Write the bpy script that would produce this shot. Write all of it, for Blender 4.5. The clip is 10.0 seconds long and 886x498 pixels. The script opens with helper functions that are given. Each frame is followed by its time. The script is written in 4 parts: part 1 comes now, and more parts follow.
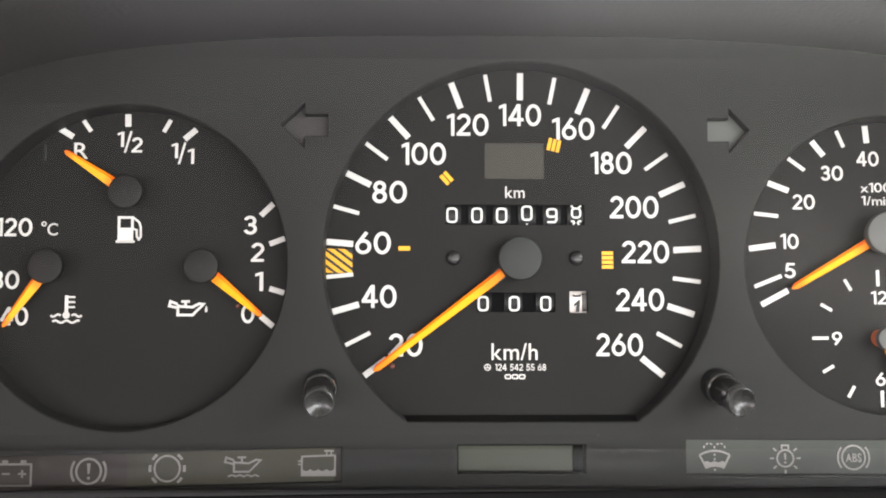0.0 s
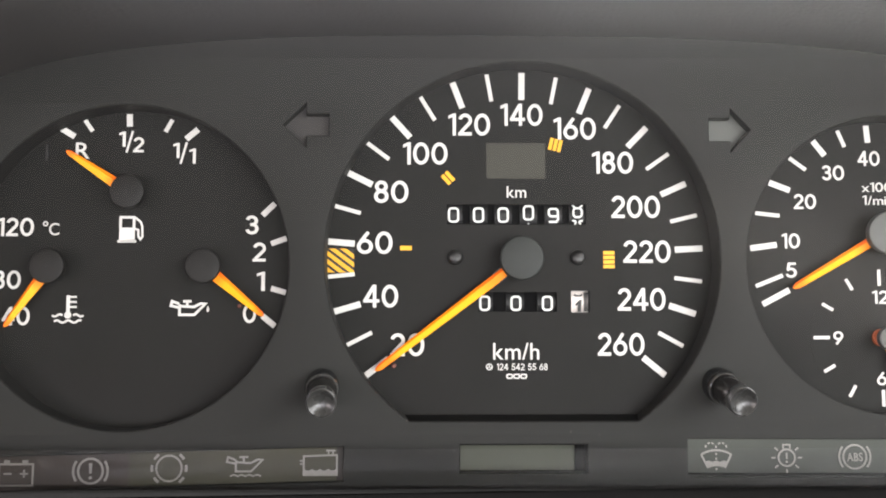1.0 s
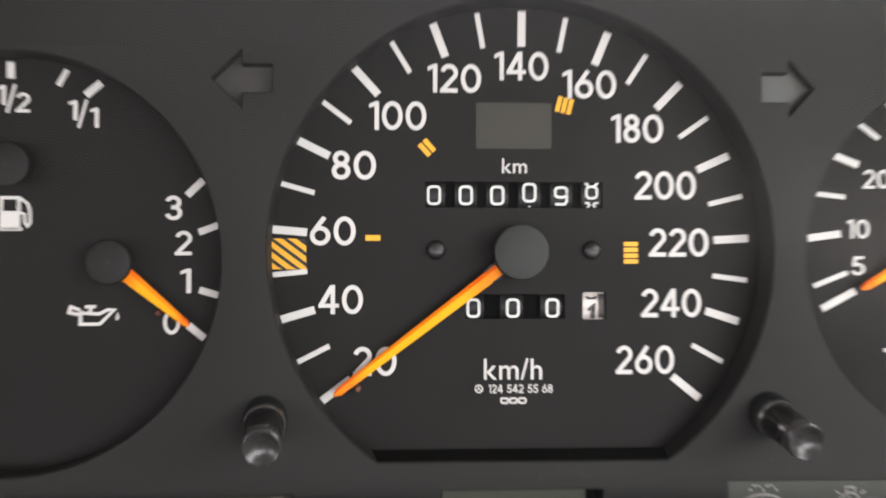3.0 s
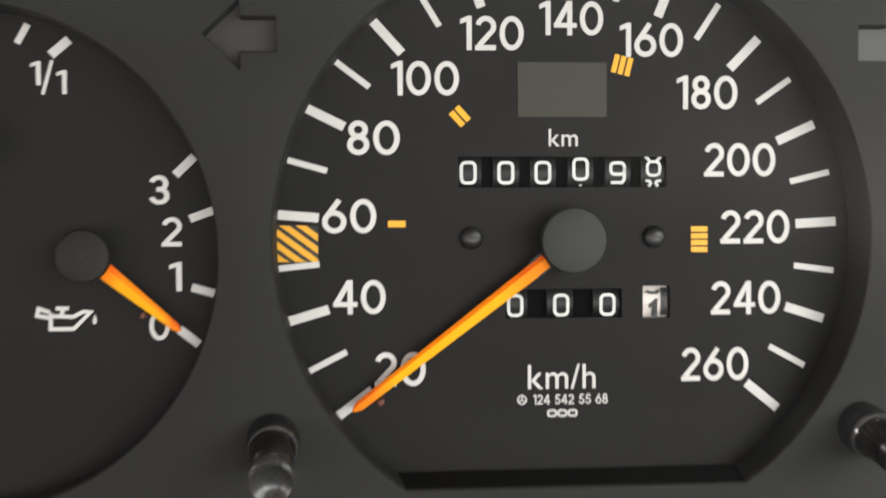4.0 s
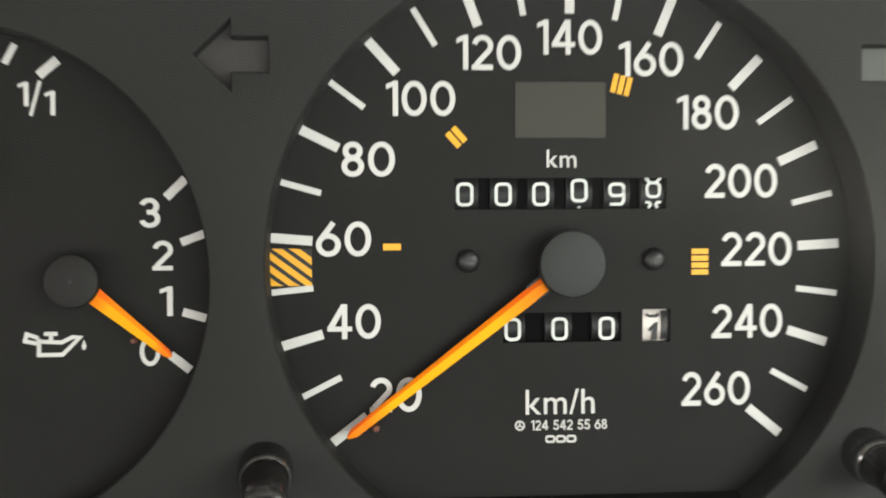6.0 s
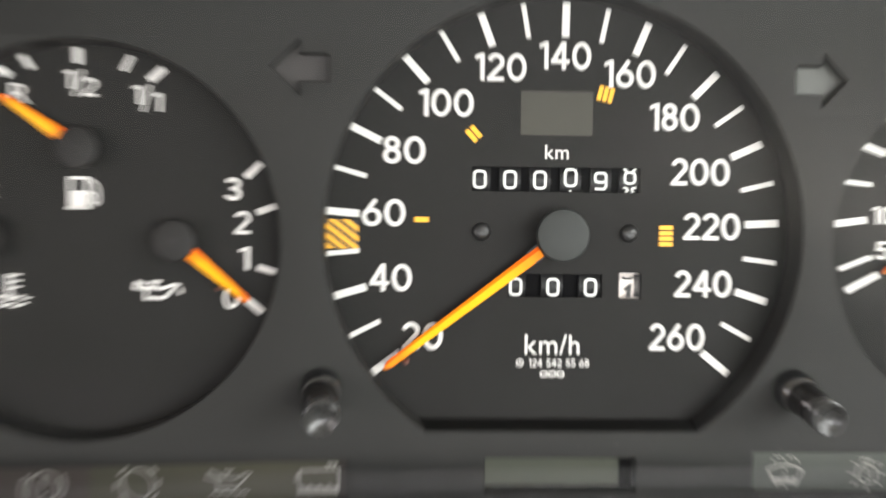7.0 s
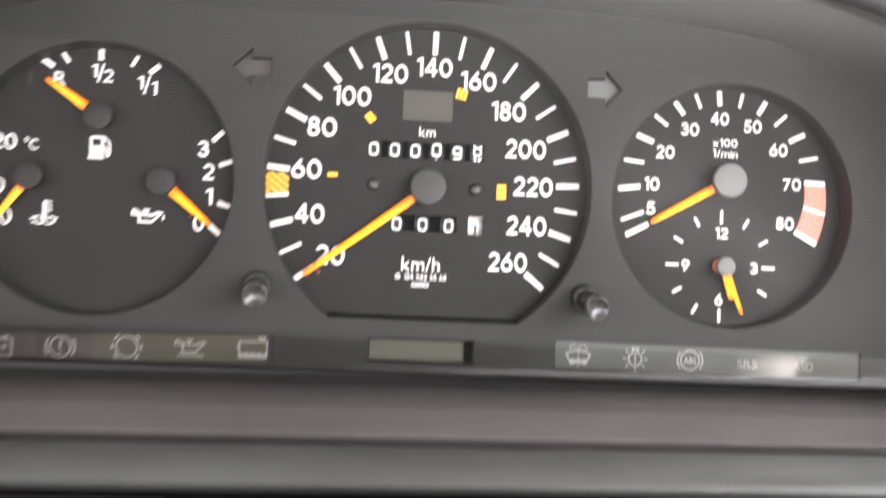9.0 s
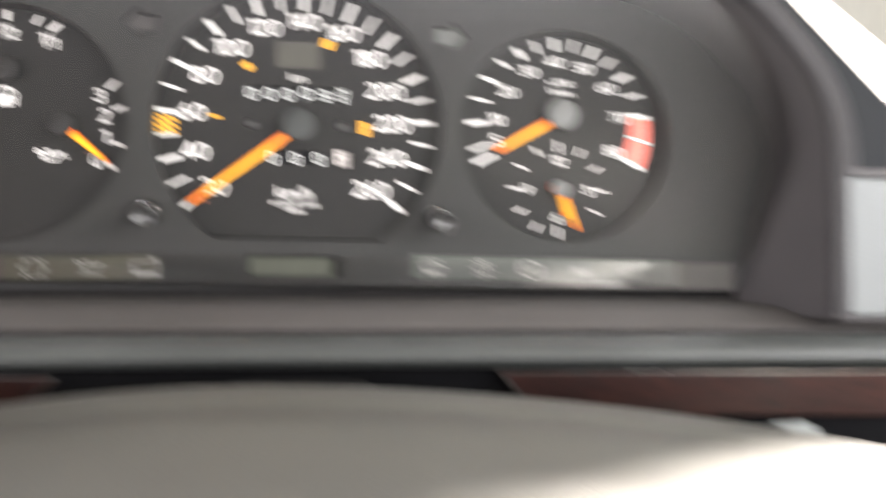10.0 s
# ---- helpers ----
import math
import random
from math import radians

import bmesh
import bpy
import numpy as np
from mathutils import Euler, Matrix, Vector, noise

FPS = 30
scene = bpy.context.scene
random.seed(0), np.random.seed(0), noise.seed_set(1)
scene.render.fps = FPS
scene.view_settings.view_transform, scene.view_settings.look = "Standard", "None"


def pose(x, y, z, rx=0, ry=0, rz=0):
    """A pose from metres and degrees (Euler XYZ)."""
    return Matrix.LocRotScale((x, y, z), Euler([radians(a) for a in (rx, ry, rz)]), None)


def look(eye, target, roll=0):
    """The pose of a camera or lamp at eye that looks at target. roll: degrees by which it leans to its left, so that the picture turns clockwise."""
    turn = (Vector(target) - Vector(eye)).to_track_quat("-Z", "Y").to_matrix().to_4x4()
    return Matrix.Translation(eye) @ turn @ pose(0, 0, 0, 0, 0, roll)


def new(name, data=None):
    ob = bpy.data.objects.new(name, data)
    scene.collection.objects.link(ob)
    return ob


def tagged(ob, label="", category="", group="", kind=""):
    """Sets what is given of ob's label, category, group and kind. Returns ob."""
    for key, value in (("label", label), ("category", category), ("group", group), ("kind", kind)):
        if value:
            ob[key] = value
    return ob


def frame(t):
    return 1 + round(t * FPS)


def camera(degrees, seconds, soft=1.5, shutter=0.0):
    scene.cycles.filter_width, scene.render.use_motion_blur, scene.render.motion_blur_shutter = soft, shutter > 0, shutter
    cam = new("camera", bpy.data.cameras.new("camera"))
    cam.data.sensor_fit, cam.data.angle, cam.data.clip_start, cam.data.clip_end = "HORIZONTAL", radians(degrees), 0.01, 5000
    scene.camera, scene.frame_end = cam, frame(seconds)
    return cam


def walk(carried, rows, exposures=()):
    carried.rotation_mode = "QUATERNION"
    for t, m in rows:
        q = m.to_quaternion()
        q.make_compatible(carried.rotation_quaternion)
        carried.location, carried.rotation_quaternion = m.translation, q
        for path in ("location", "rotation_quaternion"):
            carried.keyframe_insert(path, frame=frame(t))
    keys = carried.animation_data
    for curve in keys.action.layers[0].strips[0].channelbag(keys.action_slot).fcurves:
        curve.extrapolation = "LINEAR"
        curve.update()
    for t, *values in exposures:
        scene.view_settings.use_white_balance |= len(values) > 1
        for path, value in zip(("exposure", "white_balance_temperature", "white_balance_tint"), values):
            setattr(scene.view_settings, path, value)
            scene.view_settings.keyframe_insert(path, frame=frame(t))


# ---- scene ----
cam = camera(50.0, 10.0, soft=1.9, shutter=1.6)
# the cluster's own frame: millimetres, x to the right, y into the dashboard, z up its face; it leans back in the car
LEAN_BACK = 18.0
CLUSTER = pose(0, 0, 0.75, -LEAN_BACK, 0, 0)
ROWS = [
    (0, -27.3, -285.5, -22.2, 94.99, -0.03, -1.20),
    (0.5, -27.0, -285.2, -23.7, 95.24, -0.01, -1.03),
    (1, -28.2, -285.6, -22.3, 94.99, -0.00, -1.28),
    (1.5, -26.8, -284.6, -21.3, 94.72, -0.15, -0.91),
    (1.9, -27.6, -279.5, -18.3, 94.34, -0.17, -1.37),
    (2, -29.1, -275.6, -18.1, 94.08, -0.10, -2.34),
    (2.1, -30.2, -273.8, -18.2, 93.86, -0.14, -3.11),
    (2.2, -27.4, -269.3, -17.1, 93.59, -0.17, -2.83),
    (3.3, -29.6, -212.1, -2.3, 90.44, 0.22, -3.26),
    (3.4, -33.1, -209.2, -1.9, 90.16, 0.21, -3.45),
    (3.5, -34.4, -205.7, -0.6, 89.54, 0.03, -3.48),
    (3.6, -35.3, -200.8, -0.2, 88.61, -0.09, -3.24),
    (3.9, -36.8, -191.1, 3.2, 88.20, 0.24, -3.93),
    (4, -36.6, -189.3, 2.8, 88.51, 0.31, -3.87),
    (4.5, -34.9, -179.5, 7.0, 87.53, 0.57, -4.21),
    (5, -35.6, -179.0, 6.3, 87.64, 0.22, -4.20),
    (5.5, -36.4, -179.2, 6.8, 87.33, 0.29, -4.44),
    (5.7, -36.5, -180.5, 7.7, 87.69, 0.31, -4.29),
    (6.8, -34.4, -219.9, 1.8, 89.87, -0.18, -3.40),
    (6.9, -38.5, -227.0, 3.5, 88.70, -0.50, -3.27),
    (7, -38.6, -235.7, 4.2, 87.90, -0.70, -2.63),
    (7.1, -39.3, -248.8, 3.8, 87.89, -1.09, -2.56),
    (7.2, -38.1, -258.9, 0.9, 88.51, -1.40, -2.43),
    (7.4, -38.8, -280.9, -6.2, 89.57, -1.88, -3.20),
    (7.5, -37.3, -290.6, -8.8, 89.43, -2.31, -3.60),
    (7.6, -34.7, -304.1, -10.3, 89.13, -2.83, -4.42),
    (7.8, -29.9, -311.5, -12.8, 89.81, -2.93, -4.72),
    (7.9, -29.3, -315.5, -14.2, 90.55, -2.62, -4.90),
    (8, -25.6, -317.6, -15.8, 91.07, -2.68, -4.37),
    (8.1, -28.0, -320.2, -16.2, 91.43, -2.56, -5.17),
    (8.2, -23.4, -322.6, -15.8, 91.45, -2.68, -4.38),
    (8.4, -23.0, -325.8, -20.4, 91.81, -2.85, -4.34),
    (8.5, -24.2, -326.4, -22.3, 91.67, -3.06, -4.80),
    (8.6, -22.1, -331.5, -24.6, 92.02, -2.98, -4.70),
    (8.8, -16.0, -339.8, -28.6, 91.82, -2.29, -3.91),
    (8.9, -18.1, -339.9, -33.5, 92.37, -2.28, -4.56),
    (9, -14.6, -343.1, -37.2, 92.51, -2.41, -3.87),
    (9.1, -12.7, -346.5, -38.7, 91.90, -2.43, -3.40),
    (9.2, -12.0, -352.5, -37.5, 91.14, -2.42, -2.99),
    (9.4, -9.2, -363.2, -41.4, 90.96, -2.13, -2.29),
    (9.5, -8.0, -365.5, -41.9, 90.77, -1.79, -2.74),
    (9.6, -0.9, -370.0, -48.3, 91.50, -1.44, -3.08),
    (9.8, 13.4, -382.0, -61.3, 92.96, -0.85, -4.56),
    (9.9, 14.2, -387.6, -67.5, 93.26, -0.79, -5.75),
    (10, 23.8, -394.5, -73.9, 93.43, -0.74, -5.57),
]
EXPOSURES = [(0, 3.85, 6340, 18), (0.8, 3.85, 6340, 18), (1.5, 3.97, 6340, 19), (2.1, 4.09, 6290, 21), (3.4, 3.20, 6340, 20), (4, 3.30, 6390, 16), (4.5, 3.34, 6400, 9), (5.7, 3.34, 6400, 9), (6.8, 3.69, 6400, 14), (7.5, 4.40, 6120, 16), (8, 4.34, 6200, 18),
             (8.5, 4.28, 6350, 20), (9, 4.63, 6350, 23), (9.5, 4.57, 6350, 21), (10, 4.48, 6350, 20)]
walk(cam, [(t, CLUSTER @ pose(x / 1000, y / 1000, z / 1000, rx, ry, rz)) for t, x, y, z, rx, ry, rz in ROWS], EXPOSURES)

# ---- light ----
SUN_ELEVATION, SUN_AZIMUTH = 46.0, 78.0  # azimuth: degrees from straight ahead (+y) towards the driver's door (+x)
world = bpy.data.worlds.new("sky")
scene.world = world
world.use_nodes = True
sky = world.node_tree.nodes.new("ShaderNodeTexSky")
sky.sky_type, sky.sun_disc = "NISHITA", False
sky.sun_elevation, sky.sun_rotation = radians(SUN_ELEVATION), radians(SUN_AZIMUTH)
world.node_tree.links.new(sky.outputs[0], world.node_tree.nodes["Background"].inputs[0])
world.node_tree.nodes["Background"].inputs[1].default_value = 0.0155
sun = new("sun", bpy.data.lights.new("sun", "SUN"))
sun.data.energy, sun.data.angle, sun.data.color = 5.0, radians(3.5), (1.0, 0.95, 0.86)
az, el = radians(SUN_AZIMUTH), radians(SUN_ELEVATION)
to_sun = Vector((math.sin(az) * math.cos(el), math.cos(az) * math.cos(el), math.sin(el)))
sun.matrix_world = look(to_sun * 6, (0, 0, 0))


def window_light(name, m, w, h, watts, colour):
    lamp = new(name, bpy.data.lights.new(name, "AREA"))
    lamp.data.shape, lamp.data.size, lamp.data.size_y = "RECTANGLE", w, h
    lamp.data.energy, lamp.data.color = watts, colour
    lamp.matrix_world = m
    return lamp


# daylight in the openings of the rear window and the side windows
window_light("window_light_rear", look((-0.20, -1.98, 1.02), (0.0, 0.0, 0.80)), 1.1, 0.28, 0.86, (1.0, 0.98, 0.96))
window_light("window_light_driver_rear", look((0.475, -1.05, 0.98), (0.0, -0.1, 0.78)), 0.75, 0.32, 0.82, (0.97, 1.0, 0.93))
window_light("window_light_passenger_rear", look((-1.125, -1.05, 0.98), (0.0, -0.1, 0.78)), 0.75, 0.32, 0.55, (1.0, 0.90, 0.82))
window_light("window_light_driver", look((0.475, -0.36, 0.98), (0.0, -0.05, 0.78)), 0.36, 0.32, 0.27, (0.97, 1.0, 0.93))


# ---- materials ----
def material(name, base, rough=0.5, metal=0.0, grain=0.0, grain_size=900.0, stain=0.0, stain_size=30.0, coat=0.0, spec=0.5):
    """A plain surface with variation at two sizes: stains in the colour, grain in the relief."""
    m = bpy.data.materials.new(name)
    m.use_nodes = True
    n, l = m.node_tree.nodes, m.node_tree.links
    b = n["Principled BSDF"]
    b.inputs["Base Color"].default_value = (*base, 1)
    b.inputs["Roughness"].default_value = rough
    b.inputs["Metallic"].default_value = metal
    b.inputs["Coat Weight"].default_value = coat
    b.inputs["Coat Roughness"].default_value = 0.08
    b.inputs["Specular IOR Level"].default_value = spec
    where = n.new("ShaderNodeTexCoord")
    if stain:
        big = n.new("ShaderNodeTexNoise")
        big.inputs["Scale"].default_value, big.inputs["Detail"].default_value = stain_size, 5
        l.new(where.outputs["Object"], big.inputs["Vector"])
        ramp = n.new("ShaderNodeMapRange")
        ramp.inputs["From Min"].default_value, ramp.inputs["From Max"].default_value = 0.3, 0.7
        ramp.inputs["To Min"].default_value, ramp.inputs["To Max"].default_value = 1 - stain, 1 + stain
        l.new(big.outputs["Fac"], ramp.inputs["Value"])
        mix = n.new("ShaderNodeVectorMath")
        mix.operation = "SCALE"
        mix.inputs[0].default_value = base
        l.new(ramp.outputs["Result"], mix.inputs["Scale"])
        l.new(mix.outputs[0], b.inputs["Base Color"])
        dull = n.new("ShaderNodeMapRange")
        dull.inputs["To Min"].default_value, dull.inputs["To Max"].default_value = max(rough - 0.08, 0.02), min(rough + 0.08, 1)
        l.new(big.outputs["Fac"], dull.inputs["Value"])
        l.new(dull.outputs["Result"], b.inputs["Roughness"])
    if grain:
        fine = n.new("ShaderNodeTexNoise")
        fine.inputs["Scale"].default_value, fine.inputs["Detail"].default_value = grain_size, 3
        l.new(where.outputs["Object"], fine.inputs["Vector"])
        bump = n.new("ShaderNodeBump")
        bump.inputs["Strength"].default_value, bump.inputs["Distance"].default_value = grain, 0.0004
        l.new(fine.outputs["Fac"], bump.inputs["Height"])
        l.new(bump.outputs["Normal"], b.inputs["Normal"])
    return m


DIAL = material("dial_black", (0.0085, 0.0082, 0.0075), 0.7, spec=0.25, stain=0.06, stain_size=60)
PLATE = material("plate_plastic", (0.0172, 0.0174, 0.0163), 0.68, spec=0.25, stain=0.08, stain_size=40)
BEZEL = material("bezel_black", (0.012, 0.012, 0.012), 0.55, grain=0.10, stain=0.15)
RIM = material("rim_black", (0.012, 0.0115, 0.011), 0.7, grain=0.05, stain=0.10)
WHITE = material("dial_white", (0.67, 0.655, 0.635), 0.55, stain=0.03, stain_size=200)
YELLOW = material("dial_yellow", (0.92, 0.44, 0.008), 0.5, stain=0.05, stain_size=300)
RED = material("dial_red", (0.72, 0.13, 0.085), 0.5, stain=0.06, stain_size=120)
HUB = material("hub_grey", (0.023, 0.026, 0.0245), 0.55, spec=0.35, grain=0.15, grain_size=2500, stain=0.06)
HUB_DARK = material("hub_dark_grey", (0.0098, 0.0093, 0.0087), 0.55, spec=0.3, grain=0.15, grain_size=2500, stain=0.06)
HUB_PALE = material("hub_pale_grey", (0.082, 0.085, 0.081), 0.55, grain=0.15, grain_size=2500, stain=0.06)
WHEEL = material("wheel_black", (0.009, 0.009, 0.0095), 0.45, spec=0.3, stain=0.2, stain_size=200)
WHEEL_WHITE = material("wheel_white", (0.78, 0.72, 0.68), 0.5, stain=0.12, stain_size=300)
DIGIT = material("digit_white", (0.70, 0.72, 0.70), 0.5, stain=0.06, stain_size=400)
GLASS_GREY = material("display_grey", (0.076, 0.083, 0.061), 0.6, spec=0.25, stain=0.06, stain_size=60)
GLASS_DIAL = material("dial_display_grey", (0.049, 0.048, 0.039), 0.6, spec=0.25, stain=0.05, stain_size=80)
STRIP_RED = material("strip_brown", (0.055, 0.044, 0.039), 0.6, spec=0.25, stain=0.12, stain_size=50)
STRIP_OLIVE = material("strip_olive", (0.060, 0.057, 0.038), 0.6, spec=0.25, stain=0.12, stain_size=50)
STRIP_GREY = material("strip_grey", (0.064, 0.070, 0.061), 0.6, spec=0.25, stain=0.12, stain_size=50)
STRIP_END = material("strip_end_brown", (0.024, 0.019, 0.016), 0.6, spec=0.25, stain=0.12, stain_size=50)
SYMBOL = material("symbol_pale", (0.30, 0.285, 0.265), 0.5, stain=0.12, stain_size=300)
SYMBOL_DIM = material("symbol_dim", (0.20, 0.20, 0.185), 0.5, stain=0.12, stain_size=300)
# The arrow lenses are alike: dark and pale tones imitate their unequal reflections.
ARROW_DARK = material("arrow_lens_dark", (0.0245, 0.0220, 0.0210), 0.6, stain=0.12, stain_size=80)
ARROW_PALE = material("arrow_lens_pale", (0.068, 0.072, 0.066), 0.55, stain=0.12, stain_size=80)
KNOB = material("knob_black", (0.012, 0.012, 0.013), 0.07, stain=0.2, stain_size=200, coat=0.6)
RING = material("ring_bright_metal", (0.42, 0.41, 0.40), 0.14, metal=0.9, stain=0.3, stain_size=500)
KNOB_STEM = material("knob_stem_black", (0.013, 0.0115, 0.011), 0.17, stain=0.2, stain_size=300)
KNOB_END = material("knob_end_smoke", (0.029, 0.029, 0.0275), 0.28, stain=0.25, stain_size=200, coat=0.15)
PIN = material("pin_brown", (0.16, 0.055, 0.035), 0.45, stain=0.2, stain_size=400)
COLLAR = material("collar_rust_orange", (0.42, 0.085, 0.02), 0.5, stain=0.2, stain_size=300)
SCREW = material("screw_dark", (0.055, 0.055, 0.055), 0.4, metal=0.8, stain=0.2, stain_size=300)
# Shelf vinyl, painted paler on the lip to suggest the light it catches.
VINYL_LIP_LIT = material("dash_lip_lit_vinyl", (0.047, 0.043, 0.0395), 0.6, spec=0.35, grain=0.5, grain_size=700, stain=0.12, stain_size=25)
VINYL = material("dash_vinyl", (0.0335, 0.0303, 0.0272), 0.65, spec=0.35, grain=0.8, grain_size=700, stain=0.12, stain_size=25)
ROLL = material("padded_roll_vinyl", (0.043, 0.047, 0.0445), 0.45, spec=0.5, grain=0.5, grain_size=700, stain=0.12, stain_size=25)
# One vinyl in two tones: darker skin, paler lining, imitating the light on each.
HOOD_SKIN_SHADED = material("hood_skin_shaded_vinyl", (0.024, 0.023, 0.0235), 0.7, spec=0.25, grain=0.5, grain_size=700, stain=0.12, stain_size=25)
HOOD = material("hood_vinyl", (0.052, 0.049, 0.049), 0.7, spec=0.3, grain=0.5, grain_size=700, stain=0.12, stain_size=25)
# Blackened well below plain plastic so that recesses read as deep shade.
RECESS_SHADE = material("recess_shade_black", (0.003, 0.003, 0.0035), 0.9, spec=0.06, grain=0.2, stain=0.2)
DULL_BLACK = material("dull_black", (0.0075, 0.0071, 0.0069), 0.88, spec=0.1, grain=0.2, stain=0.2)
DUST = material("dust_pale", (0.30, 0.28, 0.25), 0.9, spec=0.1)
PAD = material("pad_grey", (0.098, 0.097, 0.084), 0.55, grain=0.5, grain_size=900, stain=0.08, stain_size=20)
CHROME = material("chrome", (0.55, 0.53, 0.50), 0.25, metal=1.0, stain=0.05)
STALK = material("stalk_black", (0.05, 0.052, 0.052), 0.28, stain=0.15)
STALK_END = material("stalk_end_grey", (0.16, 0.175, 0.17), 0.35, stain=0.10)
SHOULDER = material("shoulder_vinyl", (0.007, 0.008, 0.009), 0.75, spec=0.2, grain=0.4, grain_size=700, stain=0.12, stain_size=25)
SIDE = material("side_vent_grey", (0.042, 0.048, 0.046), 0.45, grain=0.25, stain=0.06)
PILLAR = material("pillar_cream", (0.80, 0.76, 0.68), 0.6, grain=0.3, stain=0.04)
LINER = material("headliner_cloth", (0.50, 0.47, 0.42), 0.9, grain=0.4, grain_size=300, stain=0.06, stain_size=6)
TRIM_WALL = material("cabin_trim", (0.45, 0.42, 0.37), 0.8, grain=0.4, grain_size=200, stain=0.10, stain_size=6)
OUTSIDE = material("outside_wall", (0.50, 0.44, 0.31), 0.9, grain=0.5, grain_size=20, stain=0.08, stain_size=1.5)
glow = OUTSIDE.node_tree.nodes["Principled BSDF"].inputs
glow["Emission Color"].default_value, glow["Emission Strength"].default_value = (1.0, 0.90, 0.66, 1), 0.022  # emission stands in for daylight on the far wall
CARPET = material("carpet", (0.025, 0.024, 0.023), 0.95, grain=0.8, grain_size=250, stain=0.2, stain_size=9)


def wood_material():
    m = material("burl_wood", (0.10, 0.025, 0.015), 0.38, coat=0.15, spec=0.3)
    n, l = m.node_tree.nodes, m.node_tree.links
    where = n.new("ShaderNodeTexCoord")
    stretch = n.new("ShaderNodeMapping")
    stretch.inputs["Scale"].default_value = (30, 90, 130)
    l.new(where.outputs["Object"], stretch.inputs["Vector"])
    swirl = n.new("ShaderNodeTexNoise")
    swirl.inputs["Scale"].default_value, swirl.inputs["Detail"].default_value, swirl.inputs["Distortion"].default_value = 1.6, 8, 2.5
    l.new(stretch.outputs[0], swirl.inputs["Vector"])
    ramp = n.new("ShaderNodeValToRGB")
    ramp.color_ramp.elements[0].position, ramp.color_ramp.elements[0].color = 0.35, (0.0075, 0.0033, 0.0029, 1)
    ramp.color_ramp.elements[1].position, ramp.color_ramp.elements[1].color = 0.70, (0.027, 0.0088, 0.0062, 1)
    l.new(swirl.outputs["Fac"], ramp.inputs["Fac"])
    l.new(ramp.outputs["Color"], n["Principled BSDF"].inputs["Base Color"])
    return m


WOOD = wood_material()


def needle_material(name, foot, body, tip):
    """Fluorescent translucent plastic, its glow put into colour that deepens towards axle and tip."""
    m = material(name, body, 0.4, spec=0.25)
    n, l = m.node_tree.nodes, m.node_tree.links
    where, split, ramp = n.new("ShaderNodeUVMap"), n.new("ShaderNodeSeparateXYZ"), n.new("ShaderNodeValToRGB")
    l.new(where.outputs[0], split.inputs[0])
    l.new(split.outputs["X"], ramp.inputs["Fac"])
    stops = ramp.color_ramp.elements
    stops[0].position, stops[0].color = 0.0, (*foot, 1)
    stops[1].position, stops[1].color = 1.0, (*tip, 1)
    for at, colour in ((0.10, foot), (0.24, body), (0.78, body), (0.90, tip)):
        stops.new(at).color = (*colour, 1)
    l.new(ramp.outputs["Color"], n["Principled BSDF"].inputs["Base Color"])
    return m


# Brighter and deeper copies, one a flank, stand in for light through the plastic.
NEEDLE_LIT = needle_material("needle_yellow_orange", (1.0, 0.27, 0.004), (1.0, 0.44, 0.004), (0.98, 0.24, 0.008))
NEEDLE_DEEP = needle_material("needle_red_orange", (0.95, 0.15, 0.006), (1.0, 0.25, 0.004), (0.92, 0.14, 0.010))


def clear_material(name, rough, index):
    """Thin clear plastic: lets light through and mirrors a little of the cabin."""
    m = bpy.data.materials.new(name)
    m.use_nodes = True
    n, l = m.node_tree.nodes, m.node_tree.links
    n.remove(n["Principled BSDF"])
    clear, gloss, edge, mix = (n.new(k) for k in ("ShaderNodeBsdfTransparent", "ShaderNodeBsdfGlossy", "ShaderNodeFresnel", "ShaderNodeMixShader"))
    clear.inputs["Color"].default_value = (0.97, 0.97, 0.96, 1)
    gloss.inputs["Roughness"].default_value = rough
    edge.inputs["IOR"].default_value = index
    l.new(edge.outputs[0], mix.inputs[0])
    l.new(clear.outputs[0], mix.inputs[1])
    l.new(gloss.outputs[0], mix.inputs[2])
    l.new(mix.outputs[0], n["Material Output"].inputs["Surface"])
    return m


CLEAR = clear_material("clear_plastic", 0.21, 1.34)
CLEAR_EDGE = clear_material("clear_plastic_edge", 0.05, 2.05)


# ---- building tools (millimetres in the cluster's frame) ----
def thing(name, place, label, category, group="", kind="", frame_of=None):
    """An empty at its place in the cluster's frame, to hold a thing's parts."""
    ob = new(name)
    ob.empty_display_size = 0.01
    ob.matrix_world = (CLUSTER if frame_of is None else frame_of) @ Matrix.Translation(Vector(place) / 1000)
    ob["mm"] = list(place)
    return tagged(ob, label, category, group, kind)


def as_mesh(bm, name, mats, origin=(0, 0, 0), smooth=None):
    bmesh.ops.translate(bm, verts=bm.verts, vec=-Vector(origin))
    bmesh.ops.scale(bm, verts=bm.verts, vec=(0.001,) * 3)
    bmesh.ops.recalc_face_normals(bm, faces=bm.faces)
    me = bpy.data.meshes.new(name)
    bm.to_mesh(me)
    bm.free()
    for m in mats if isinstance(mats, (list, tuple)) else [mats]:
        me.materials.append(m)
    if smooth is not None:
        for p in me.polygons:
            p.use_smooth = True
        me.set_sharp_from_angle(angle=radians(smooth))
    return me


def part(name, bm, mats, parent, label="", smooth=None):
    """Links a bmesh (cluster millimetres) as one mesh object under a thing or a part."""
    root = parent if parent.parent is None else parent.parent
    ob = new(name, as_mesh(bm, name, mats, root["mm"], smooth))
    ob.parent = parent
    return tagged(ob, label)


